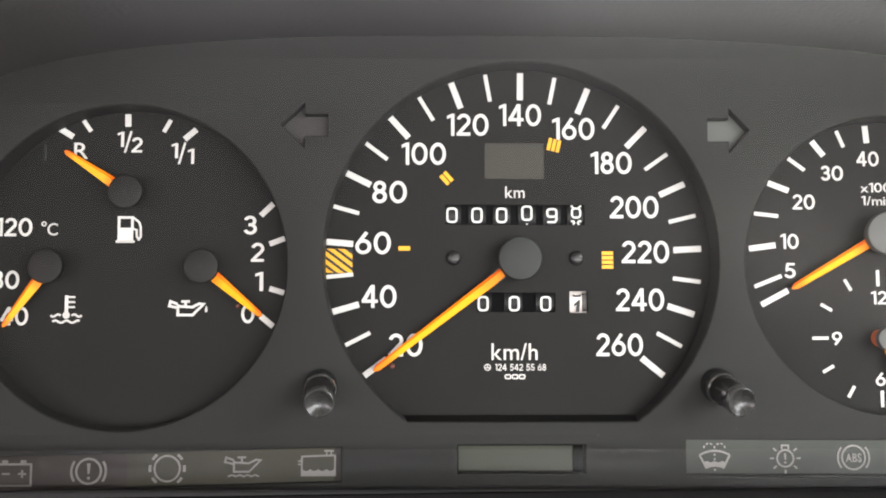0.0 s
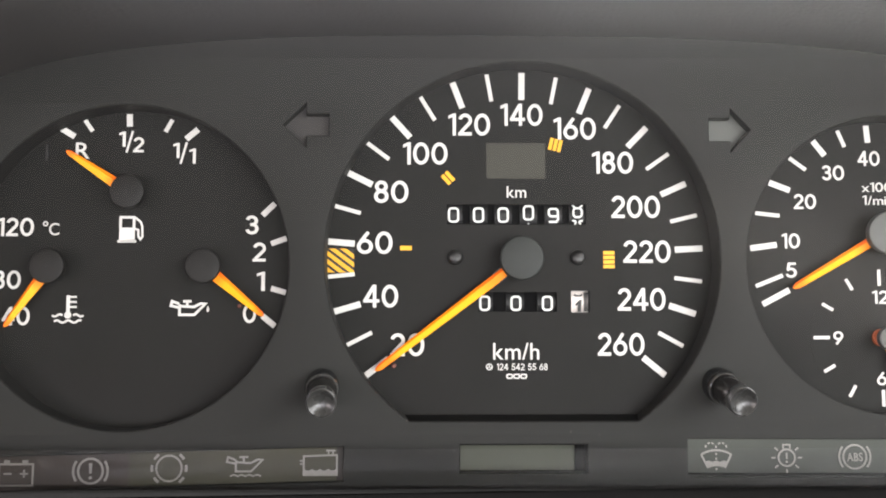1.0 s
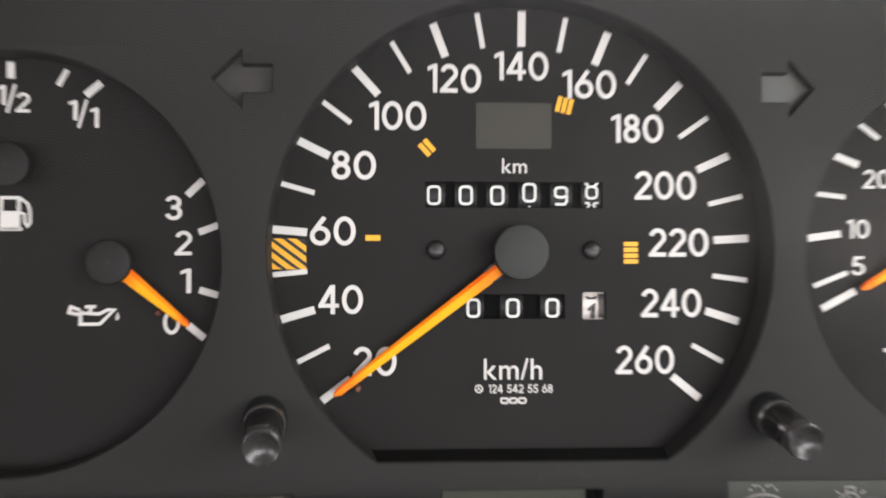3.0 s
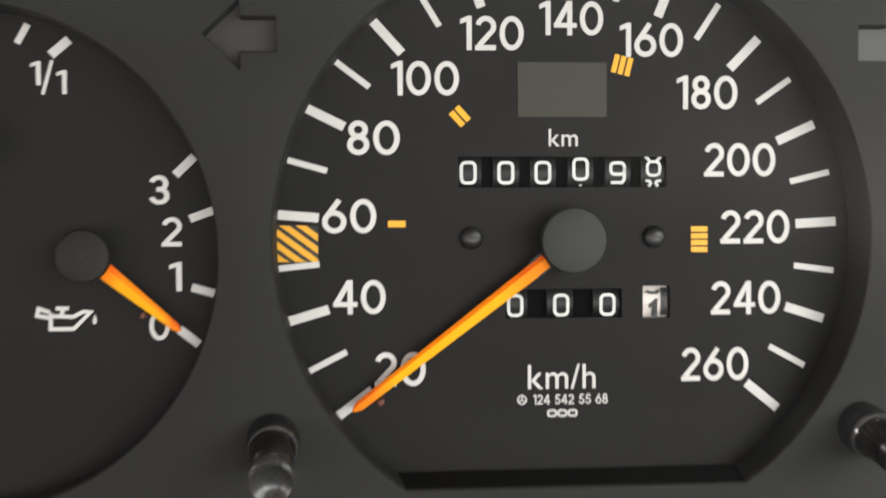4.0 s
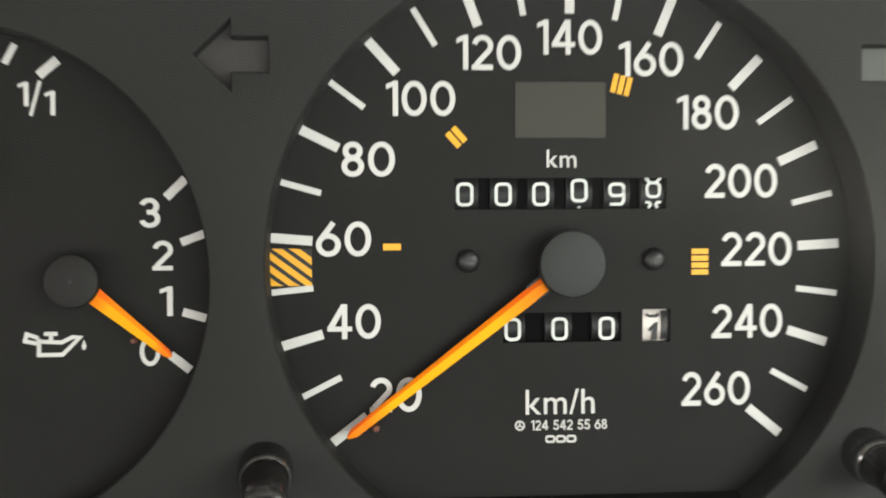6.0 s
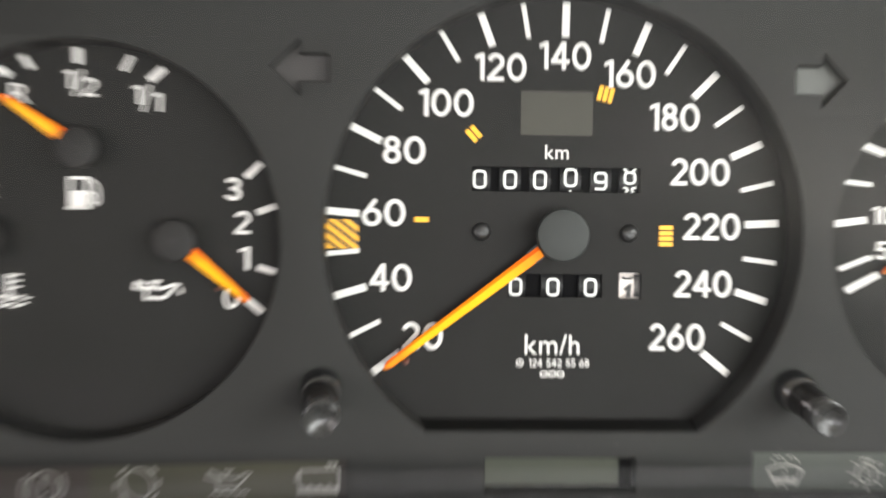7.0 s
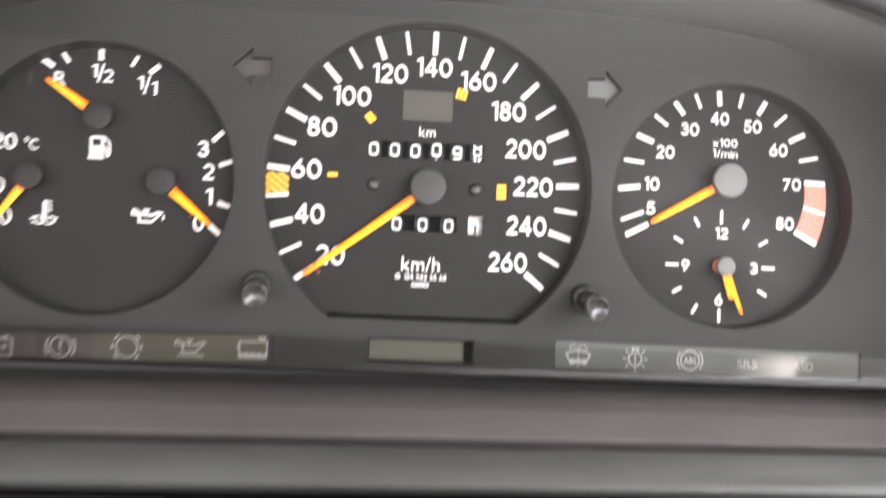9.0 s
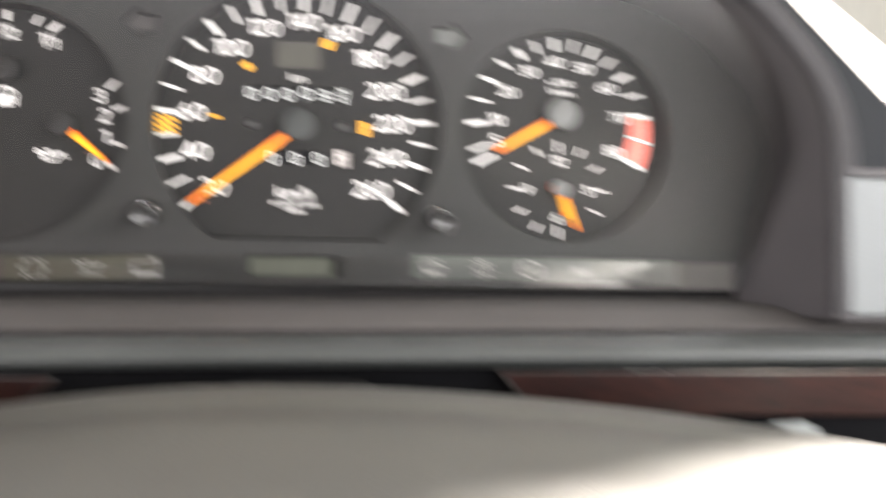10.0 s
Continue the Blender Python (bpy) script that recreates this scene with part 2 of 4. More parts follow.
def solid(name, bm, mats, label, category, kind="", group="", smooth=None, at_place=(0, 0, 0)):
    """A thing that is one mesh, in the cluster's frame."""
    ob = new(name, as_mesh(bm, name, mats, at_place, smooth))
    ob.matrix_world = CLUSTER @ Matrix.Translation(Vector(at_place) / 1000)
    return tagged(ob, label, category, group, kind)


def prism(bm, pts, y0, y1):
    """A flat outline in x and z (no holes), from depth y0 to depth y1."""
    a = [bm.verts.new((x, y0, z)) for x, z in pts]
    b = [bm.verts.new((x, y1, z)) for x, z in pts]
    bm.faces.new(a)
    bm.faces.new(b[::-1])
    for i in range(len(pts)):
        j = (i + 1) % len(pts)
        bm.faces.new((a[j], a[i], b[i], b[j]))
    return bm


def bar(bm, p, q, w0, w1, y0, y1):
    """A straight bar in the dial's plane from p to q, w0 wide at p and w1 at q."""
    d = Vector((q[0] - p[0], q[1] - p[1])).normalized()
    n = Vector((-d.y, d.x))
    return prism(bm, [(p[0] + n.x * w0 / 2, p[1] + n.y * w0 / 2), (p[0] - n.x * w0 / 2, p[1] - n.y * w0 / 2),
                      (q[0] - n.x * w1 / 2, q[1] - n.y * w1 / 2), (q[0] + n.x * w1 / 2, q[1] + n.y * w1 / 2)], y0, y1)


def stroke(bm, pts, w, y0, y1, closed=False):
    """A line of width w along points in the dial's plane, mitred at its bends."""
    pts = [Vector(p) for p in pts]
    k = len(pts)
    left, right = [], []
    for i in range(k):
        before = pts[i] - pts[i - 1] if closed or i else pts[1] - pts[0]
        after = pts[(i + 1) % k] - pts[i] if closed or i < k - 1 else before
        before, after = before.normalized(), after.normalized()
        n = Vector((-(before.y + after.y), before.x + after.x))
        n = n.normalized() if n.length > 1e-6 else Vector((-before.y, before.x))
        reach = w / 2 / max(n.dot(Vector((-before.y, before.x))), 0.5)
        left.append(pts[i] + n * reach)
        right.append(pts[i] - n * reach)
    ring = [[bm.verts.new((s.x, y, s.y)) for s in side] for side, y in ((left, y0), (right, y0), (right, y1), (left, y1))]
    for i in range(k if closed else k - 1):
        j = (i + 1) % k
        for a, b in ((0, 1), (1, 2), (2, 3), (3, 0)):
            bm.faces.new((ring[a][i], ring[a][j], ring[b][j], ring[b][i]))
    if not closed:
        for i in (0, k - 1):
            bm.faces.new([ring[a][i] for a in range(4)])
    return bm


def arc(cx, cz, r, a0, a1, steps=12, rz=None):
    """Points on an arc; angles clockwise from straight up, in degrees."""
    return [(cx + r * math.sin(radians(a0 + (a1 - a0) * i / steps)), cz + (rz or r) * math.cos(radians(a0 + (a1 - a0) * i / steps))) for i in range(steps + 1)]


def circle(cx, cz, r, steps=48):
    return arc(cx, cz, r, 0, 360, steps)[:-1]


def round_rect(cx, cz, w, h, r, steps=4):
    pts = []
    for sx, sz, a in ((1, 1, 0), (1, -1, 90), (-1, -1, 180), (-1, 1, 270)):
        pts += arc(cx + sx * (w / 2 - r), cz + sz * (h / 2 - r), r, a, a + 90, steps)
    return pts


def turned(bm, cx, cz, profile, steps=40, tilt=None):
    """A body of revolution about an axis through (cx, cz) along y. profile: (radius, y)."""
    rings = []
    for r, y in profile:
        rings.append([bm.verts.new((cx + r * math.sin(a), y, cz + r * math.cos(a))) for a in (2 * math.pi * i / steps for i in range(steps))])
    for p, q in zip(rings, rings[1:]):
        for i in range(steps):
            j = (i + 1) % steps
            bm.faces.new((p[i], p[j], q[j], q[i]))
    bm.faces.new(rings[0][::-1])
    bm.faces.new(rings[-1])
    return bm


def holed(outer, holes, y0, y1, bevel=0.0):
    """A flat plate with holes through it, from depth y0 (front) to y1, its edges rounded."""
    cu = bpy.data.curves.new("plate", "CURVE")
    cu.dimensions, cu.fill_mode = "2D", "BOTH"
    for pts in (outer, *holes):
        s = cu.splines.new("POLY")
        s.points.add(len(pts) - 1)
        for p, (x, z) in zip(s.points, pts):
            p.co = (x, z, 0, 1)
        s.use_cyclic_u = True
    cu.extrude, cu.bevel_depth, cu.bevel_resolution, cu.offset = abs(y1 - y0) / 2 - bevel, bevel, 2, -bevel
    ob = bpy.data.objects.new("plate", cu)
    me = bpy.data.meshes.new_from_object(ob)
    bm = bmesh.new()
    bm.from_mesh(me)
    bmesh.ops.remove_doubles(bm, verts=bm.verts, dist=0.001)
    bmesh.ops.transform(bm, matrix=Matrix.Translation((0, (y0 + y1) / 2, 0)) @ Matrix.Rotation(radians(90), 4, "X"), verts=bm.verts)
    bpy.data.objects.remove(ob)
    bpy.data.curves.remove(cu)
    bpy.data.meshes.remove(me)
    return bm


def glyph(ch, bold):
    cu = bpy.data.curves.new("glyph", "FONT")
    cu.body, cu.extrude, cu.offset, cu.resolution_u = ch, 0.01, bold, 5
    ob = bpy.data.objects.new("glyph", cu)
    me = bpy.data.meshes.new_from_object(ob)
    bm = bmesh.new()
    bm.from_mesh(me)
    bpy.data.objects.remove(ob)
    bpy.data.curves.remove(cu)
    bpy.data.meshes.remove(me)
    return bm


FONT_CAP = 0.73


def figure(ch, t):
    """A geometric sans-serif figure one unit high, drawn with strokes t wide; crossing strokes lie a hair apart in depth."""
    r, g = t / 2, bmesh.new()
    steps = (0.01, 0.011, 0.012)
    if ch == "0":
        stroke(g, arc(0.36, 0.5, 0.36 - r, 0, 360, 36, 0.5 - r)[:-1], t, 0.01, -steps[0], True)
    elif ch == "1":
        prism(g, [(0.21, 0.0), (0.21 + t, 0.0), (0.21 + t, 1.0), (0.24, 1.0), (0.02, 0.90), (0.02, 0.76), (0.21, 0.84)], 0.01, -steps[0])
    elif ch == "2":
        stroke(g, arc(0.32, 0.69, 0.31 - r, -78, 118, 20) + [(0.115, t * 0.9)], t, 0.01, -steps[0])
        stroke(g, [(0.0, r), (0.62, r)], t, 0.01, -steps[1])
    elif ch == "3":
        stroke(g, arc(0.29, 0.72, 0.28 - r, -75, 180, 22) + [(0.22, 0.44 + r)], t, 0.01, -steps[0])
        stroke(g, [(0.22, 0.60 - r)] + arc(0.30, 0.30, 0.30 - r, 0, 256, 22), t, 0.01, -steps[1])
    elif ch == "4":
        prism(g, [(0.49 - r, 0.0), (0.49 + r, 0.0), (0.49 + r, 1.0), (0.49 - r * 1.3, 1.0), (0.49 - r, 0.8)], 0.01, -steps[0])
        stroke(g, [(0.0, 0.29), (0.70, 0.29)], t * 0.92, 0.01, -steps[1])
        prism(g, [(0.0, 0.29 - r * 0.9), (0.0, 0.33), (0.40, 1.0), (0.53, 1.0), (0.53, 0.93), (0.17, 0.29)], 0.01, -steps[2])
    elif ch == "5":
        stroke(g, [(0.585, 1 - r), (0.19, 1 - r), (0.125, 0.56)] + arc(0.29, 0.33, 0.33 - r, -37, 250, 24), t, 0.01, -steps[0])
    elif ch == "8":
        stroke(g, circle(0.32, 0.735, 0.265 - r, 30), t, 0.01, -steps[0], True)
        stroke(g, circle(0.32, 0.30, 0.30 - r, 32), t, 0.01, -steps[1], True)
    else:  # six, and nine as a six turned round
        stroke(g, circle(0.335, 0.335, 0.335 - r, 34), t, 0.01, -steps[0], True)
        bar(g, (0.335 - (0.335 - r) * 0.80, 0.335 + (0.335 - r) * 0.60), (0.475, 0.975), t, t, 0.01, -steps[1])
        if ch == "9":
            for v in g.verts:
                v.co.x, v.co.z = 0.67 - v.co.x, 1.0 - v.co.z
            bmesh.ops.reverse_faces(g, faces=g.faces)
    for v in g.verts:
        v.co = Vector((v.co.x * FONT_CAP, v.co.z * FONT_CAP, -v.co.y))
    return g


def text(bm, body, cx, cz, h, w, y0, y1, bold=0.003, t=0.150):
    """Letters and figures in the dial's plane, capitals h high and the line w wide, centred."""
    spots, x = [], 0.0
    for ch in body:
        if ch == " ":
            x += 0.32
            continue
        g = figure(ch, t) if ch in "012345689" else glyph(ch, bold)
        lo, hi = min(v.co.x for v in g.verts), max(v.co.x for v in g.verts)
        spots.append((g, x - lo))
        x += hi - lo + 0.075
    width = x - 0.075
    for g, dx in spots:
        for v in g.verts:
            px, pz = v.co.x + dx, v.co.y
            v.co = Vector((cx + (px / width - 0.5) * w, y0 - (v.co.z - 0.01) * 8 if v.co.z > 0 else y1, cz + (pz / FONT_CAP - 0.5) * h))
        tmp = bpy.data.meshes.new("glyph")
        g.to_mesh(tmp)
        g.free()
        bm.from_mesh(tmp)
        bpy.data.meshes.remove(tmp)
    return bm


def figures(body, h):
    return sum(0.46 * h if c == "1" else 0.74 * h for c in body)


def numeral(body, cx, cz, h, parent, name="numeral", mat=None, w=None, y=-0.2):
    return part(name, text(bmesh.new(), body, cx, cz, h, w or figures(body, h), y, y + 0.18), mat or WHITE, parent)


def tick(p, q, w, parent, mat=None, name="tick"):
    return part(name, bar(bmesh.new(), p, q, w, w, -0.2, 0.0), mat or WHITE, parent)


def hub_cap(cx, cz, r, top, parent, mat, name="hub"):
    """The domed cap over a needle's axle."""
    return part(name, turned(bmesh.new(), cx, cz, [(r * 0.55, -0.4), (r * 0.6, top * 0.55), (r * 0.97, top * 0.6), (r, top * 0.72), (r, top * 0.9), (r * 0.96, top * 0.97), (r * 0.85, top), (r * 0.3, top * 1.02)], 48), mat, parent, smooth=40)


def needle(p, q, w0, w1, y, parent, name="needle", deep=0.7, tip=1.6):
    """A ridged pointer from p (at the axle) to q: two sloping flanks, the upper one coloured deeper to imitate
    translucency, ending in a point.
    """
    bm = bmesh.new()
    p, q = Vector(p), Vector(q)
    d = (q - p).normalized()
    n = Vector((-d.y, d.x))
    if n.y < 0:
        n = -n
    along = bm.loops.layers.uv.new("along")
    rows, cuts = [], []
    end = 1 - tip / (q - p).length
    for f, w in ((0, w0), (end * 0.5, (w0 + w1) / 2), (end, w1), (1 - (1 - end) * 0.3, w1 * 0.55), (1, 0.2)):
        c = p + (q - p) * f
        cuts.append(f)
        rows.append([bm.verts.new((c.x + n.x * s * w / 2, yy, c.y + n.y * s * w / 2)) for s, yy in ((1, y), (1, y - 0.35), (0.42, y - 0.35 - deep * w / w0), (-1, y - 0.35), (-1, y))])
    for k, (a, b) in enumerate(zip(rows, rows[1:])):
        for i in range(5):
            j = (i + 1) % 5
            fc = bm.faces.new((a[i], a[j], b[j], b[i]))
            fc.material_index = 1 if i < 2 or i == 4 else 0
            for loop, u in zip(fc.loops, (cuts[k], cuts[k], cuts[k + 1], cuts[k + 1])):
                loop[along].uv = (u, i / 5)
    bm.faces.new(rows[0])
    bm.faces.new(rows[-1][::-1])
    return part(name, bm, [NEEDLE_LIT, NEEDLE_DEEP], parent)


# ---- the face plate with its openings ----
SPEEDO, SPEEDO_R, SPEEDO_FLAT = (1.5, -0.2), 58.2, -48.0
COMBI, COMBI_R = (-114.3, -3.1), 47.5
TACHO, TACHO_R = (111.6, -2.2), 44.3
FRONT = -9.0  # depth of the plate's front face


def hood_outline(grow=0.0):
    """The edge of the plate and of the hood over it, from the lower left corner over the top to the lower right."""
    side = [(200.5, -76.0), (200.5, -52.0), (200.5, -30.0), (200.0, -8.0), (194.0, 10.0), (181.0, 27.0), (166.0, 41.0), (143.0, 53.0), (110.0, 60.5), (60.0, 64.5)]
    raw = [Vector(p) for p in [(-x - 6, z) for x, z in side] + [(-3, 65.4)] + side[::-1]]
    pts = []
    for i in range(len(raw) - 1):
        a, b, c, d = raw[max(i - 1, 0)], raw[i], raw[i + 1], raw[min(i + 2, len(raw) - 1)]
        for k in range(5):  # a smooth curve through the points
            u = k / 5
            pts.append(tuple(0.5 * (2 * b + (c - a) * u + (2 * a - 5 * b + 4 * c - d) * u * u + (3 * b - a - 3 * c + d) * u ** 3)))
    pts.append(tuple(raw[-1]))
    out = []
    for i, (x, z) in enumerate(pts):
        a, b = Vector(pts[max(i - 1, 0)]), Vector(pts[min(i + 1, len(pts) - 1)])
        d = (b - a).normalized()
        out.append((x - d.y * grow, z + d.x * grow))
    return out


def speedo_opening(grow=0.0):
    r = SPEEDO_R + grow
    half = math.degrees(math.acos((SPEEDO_FLAT - grow - SPEEDO[1]) / r))
    return arc(*SPEEDO, r, -half, half, 72)


def arrow_outline(tip, wing, tail, mid, top, low, stem, grow=0.0):
    s = 1 if tip > tail else -1
    return [(tip + s * grow * 1.4, mid), (wing - s * grow * 0.4, top + grow * 1.4), (wing - s * grow * 0.4, mid + stem + grow), (tail - s * grow, mid + stem + grow),
            (tail - s * grow, mid - stem - grow), (wing - s * grow * 0.4, mid - stem - grow), (wing - s * grow * 0.4, low - grow * 1.4)]


ARROWS = ((-69.2, -62.4, -55.6, 38.6, 45.2, 32.0, 3.2), (69.6, 63.6, 57.2, 37.7, 44.2, 31.0, 3.4))


def slanted(x0, x1, z0, z1, slope):
    """A long window: its top z1 and bottom z0 at the end x1, falling away by slope towards x0."""
    drop = (x1 - x0) * slope
    return [(x0, z0 - drop), (x1, z0), (x1, z1), (x0, z1 - drop)]


STRIP_LEFT = slanted(-156.0, -50.6, -64.8, -55.2, 0.026)
STRIP_RIGHT = slanted(48.8, 160.5, -63.4, -53.6, -0.004)
LCD = [(-17.2, -62.8), (19.6, -62.8), (19.6, -54.6), (-17.2, -54.6)]



def plate_outline(grow=0.0):
    """The plate's edge where the hood meets it: like the hood's mouth, but drawn in towards the lower corners."""
    return [(math.copysign(abs(x + 3) - 17.0 * max(0.0, min(1.0, (-8.0 - z) / 60.0)) ** 1.2, x) - 3, z) for x, z in hood_outline(grow)]


edge = plate_outline(1.0)
plate = solid("cluster_face_plate", holed(edge, [speedo_opening(), circle(*COMBI, COMBI_R, 72), circle(*TACHO, TACHO_R, 72), arrow_outline(*ARROWS[0]), arrow_outline(*ARROWS[1]), STRIP_LEFT, STRIP_RIGHT, LCD], FRONT, -0.6, 0.5),
              PLATE, "matt dark grey plastic instrument cluster face plate with round openings", "instrument cluster", smooth=35)
solid("cluster_backing", prism(bmesh.new(), edge, 2.6, 20.0), BEZEL, "black plastic back housing behind the dials", "instrument cluster", kind="structure")


def rim(outline, name, label):
    """The dark wall of an opening, a thin band just inside it."""
    bm = bmesh.new()
    k = len(outline)
    cx, cz = sum(p[0] for p in outline) / k, sum(p[1] for p in outline) / k
    loops = []
    for s, y in ((0.999, -8.2), (0.999, -0.1), (1.012, -0.1), (1.006, -8.2)):
        loops.append([bm.verts.new((cx + (x - cx) * s, y, cz + (z - cz) * s)) for x, z in outline])
    for a, b in zip(loops, loops[1:] + loops[:1]):
        for i in range(k):
            j = (i + 1) % k
            bm.faces.new((a[i], a[j], b[j], b[i]))
    return solid(name, bm, RIM, label, "bezel", group="dial bezels", smooth=40)


rim(speedo_opening(), "dial_bezel", "black recessed bezel wall round the speedometer dial")
rim(circle(*COMBI, COMBI_R, 72), "dial_bezel", "black recessed bezel wall round the fuel, oil and temperature dial")
rim(circle(*TACHO, TACHO_R, 72), "dial_bezel", "black recessed bezel wall round the rev counter dial")


# ---- speedometer ----
speedo = thing("speedometer", (SPEEDO[0], 0, SPEEDO[1]), "black speedometer dial with white figures and an orange needle at 20", "speedometer", "instrument dials")
part("dial_face", holed(speedo_opening(3.5), [round_rect(0.45, 13.2, 42.4, 6.2, 0.3, 2), round_rect(0.6, -13.3, 23.8, 5.9, 0.3, 2), round_rect(19.6, -13.2, 5.6, 6.6, 0.3, 2)], 0.0, 1.2), DIAL, speedo)
bm = bmesh.new()
low, high, deep = (SPEEDO_FLAT - 0.3, SPEEDO_FLAT + 1.2, FRONT + 0.5)
v = [[bm.verts.new(p) for p in ((s * 35.2 + SPEEDO[0], -0.02, high), (s * 33.6 + SPEEDO[0], -0.02, low), (s * 33.4 + SPEEDO[0], deep, low), (s * 33.5 + SPEEDO[0], deep, low + 0.4))] for s in (-1, 1)]
for k in range(4):
    bm.faces.new((v[0][k], v[0][k - 1], v[1][k - 1], v[1][k]))
for end in v:
    bm.faces.new(end)
bmesh.ops.recalc_face_normals(bm, faces=bm.faces)
part("lower_ledge", bm, DULL_BLACK, speedo, "black sloping ledge under the dial")


def speed_angle(v):
    marks = (20, 60, 70, 80, 100, 140, 180, 200, 220, 240, 260)
    return float(np.interp(v, marks, (-128.2, -85.1, -74.0, -63.0, -41.1, 2.3, 45.3, 66.4, 87.0, 107.3, 128.2)))


for v in range(20, 261, 10):
    a = radians(speed_angle(v))
    p = Vector((57.0 * math.sin(a), 57.0 * math.cos(a)))
    inward = (Vector((1.5, 0)) - p).normalized()
    tick(p, p + inward * 8.4, 1.85 if v % 20 == 0 else 1.2, speedo)
for body, x, z, w in (("20", -32.5, -26.1, 10.2), ("40", -40.5, -11.6, 10.4), ("60", -42.4, 4.5, 10.7), ("80", -37.5, 20.0, 10.4), ("100", -27.2, 31.8, 13.5), ("120", -13.8, 40.8, 12.7), ("140", 2.2, 43.9, 12.9),
                      ("160", 18.5, 39.7, 12.9), ("180", 30.0, 29.2, 12.5), ("200", 36.8, 15.6, 14.8), ("220", 40.0, 1.95, 14.4), ("240", 38.1, -12.5, 14.5), ("260", 31.7, -26.0, 14.0)):
    numeral(body, x, z, 6.8, speedo, w=w)
numeral("km", 0.5, 20.2, 3.7, speedo, "unit_mark", w=5.9)
numeral("km/h", 0.1, -27.9, 5.2, speedo, "unit_mark", w=13.8)
numeral("124 542 55 68", 1.9, -32.7, 2.0, speedo, "part_number", w=15.2)
bm = bmesh.new()
stroke(bm, circle(-8.0, -32.7, 0.85, 20), 0.3, -0.2, -0.02, True)
for a in (0, 120, 240):
    stroke(bm, [(-8.0, -32.7), arc(-8.0, -32.7, 0.85, a, a, 1)[0]], 0.25, -0.2, -0.02)
part("maker_mark", bm, WHITE, speedo)
for x in (-1.9, 0.2, 2.3):
    part("maker_mark", stroke(bmesh.new(), round_rect(x, -35.5, 1.6, 1.1, 0.35, 3), 0.4, -0.2, -0.02, True), WHITE, speedo)
# the yellow and black hatched block under 60
block = part("hatched_mark", prism(bmesh.new(), [(-57.6, 3.0), (-48.6, 2.6), (-48.5, -4.6), (-57.4, -4.7)], -0.12, 0.0), BEZEL, speedo, "yellow and black hatched block")
for i in range(-1, 5):
    lo, hi = -57.4, -48.6
    pts = []
    z0 = 2.9 - i * 2.45 + 2.2
    for x, z in ((lo, z0), (lo, z0 - 1.45), (hi, z0 - 1.45 - 6.6), (hi, z0 - 6.6)):
        pts.append((x, z))
    # keep the stripe inside the block
    band = []
    for (xa, za), (xb, zb) in zip(pts, pts[1:] + pts[:1]):
        for f in range(8):
            x, z = xa + (xb - xa) * f / 8, za + (zb - za) * f / 8
            band.append((x, min(max(z, -4.5), 2.7)))
    clean = []
    for q in band:
        if not clean or (Vector(q) - Vector(clean[-1])).length > 0.02:
            clean.append(q)
    if max(q[1] for q in clean) - min(q[1] for q in clean) > 0.3:
        part("stripe", prism(bmesh.new(), clean, -0.24, -0.12), YELLOW, block)


def shift_mark(cx, cz, n, along, length, width, gap):
    """A gear mark: n short yellow bars side by side; along: the bars' own direction, degrees clockwise from up."""
    d = Vector((math.sin(radians(along)), math.cos(radians(along))))
    s = Vector((d.y, -d.x))
    for i in range(n):
        c = Vector((cx, cz)) + s * ((i - (n - 1) / 2) * gap)
        part("gear_mark", bar(bmesh.new(), c - d * length / 2, c + d * length / 2, width, width, -0.2, 0.0), YELLOW, speedo)


shift_mark(-33.0, 2.9, 1, 90, 3.5, 1.3, 1.5)
shift_mark(-20.3, 24.3, 2, -42, 3.6, 1.15, 1.55)
shift_mark(12.5, 34.6, 3, 14, 3.7, 1.05, 1.4)
shift_mark(28.4, -0.5, 4, 90, 3.4, 1.05, 1.38)
part("display_window", holed(round_rect(0.35, 29.65, 18.0, 10.9, 0.3, 2), [], -0.15, 0.0), GLASS_DIAL, speedo, "blank grey display window")


def zero(bm, cx, cz, w, h, y0, y1, t=0.62):
    return stroke(bm, round_rect(cx, cz, w - t, h - t, 0.9, 4), t, y0, y1, True)


def nine(bm, cx, cz, w, h, y0, y1, t=0.62):
    stroke(bm, round_rect(cx, cz + h * 0.17, w - t, h * 0.62 - t, 0.8, 4), t, y0, y1, True)
    x = cx + w / 2 - t / 2
    return stroke(bm, [(x, cz + h * 0.2), (x, cz - h * 0.28), (x - 0.5, cz - h / 2 + t / 2), (cx - w / 2 + t / 2, cz - h / 2 + t / 2)], t, y0, y1)


def digit_wheel(cx, cz, w, h, parent, mat):
    """A number wheel: a slice of a drum behind its window."""
    bm = bmesh.new()
    rows = []
    for i in range(9):
        f = i / 8 * 2 - 1
        rows.append([bm.verts.new((cx + s * w / 2, 0.9 + 1.3 * f * f, cz + f * (h / 2 + 0.6))) for s in (-1, 1)])
    back = [[bm.verts.new((cx + s * w / 2, 2.5, cz + f * (h / 2 + 0.6))) for s in (-1, 1)] for f in (-1, 1)]
    for a, b in zip(rows, rows[1:]):
        bm.faces.new((a[0], a[1], b[1], b[0]))
    bm.faces.new((rows[0][0], rows[0][1], back[0][1], back[0][0]))
    bm.faces.new((rows[-1][0], rows[-1][1], back[1][1], back[1][0]))
    bm.faces.new((back[0][0], back[0][1], back[1][1], back[1][0]))
    for s in (0, 1):
        bm.faces.new([r[s] for r in rows] + [back[1][s], back[0][s]])
    return part("number_wheel", bm, mat, parent, smooth=50)


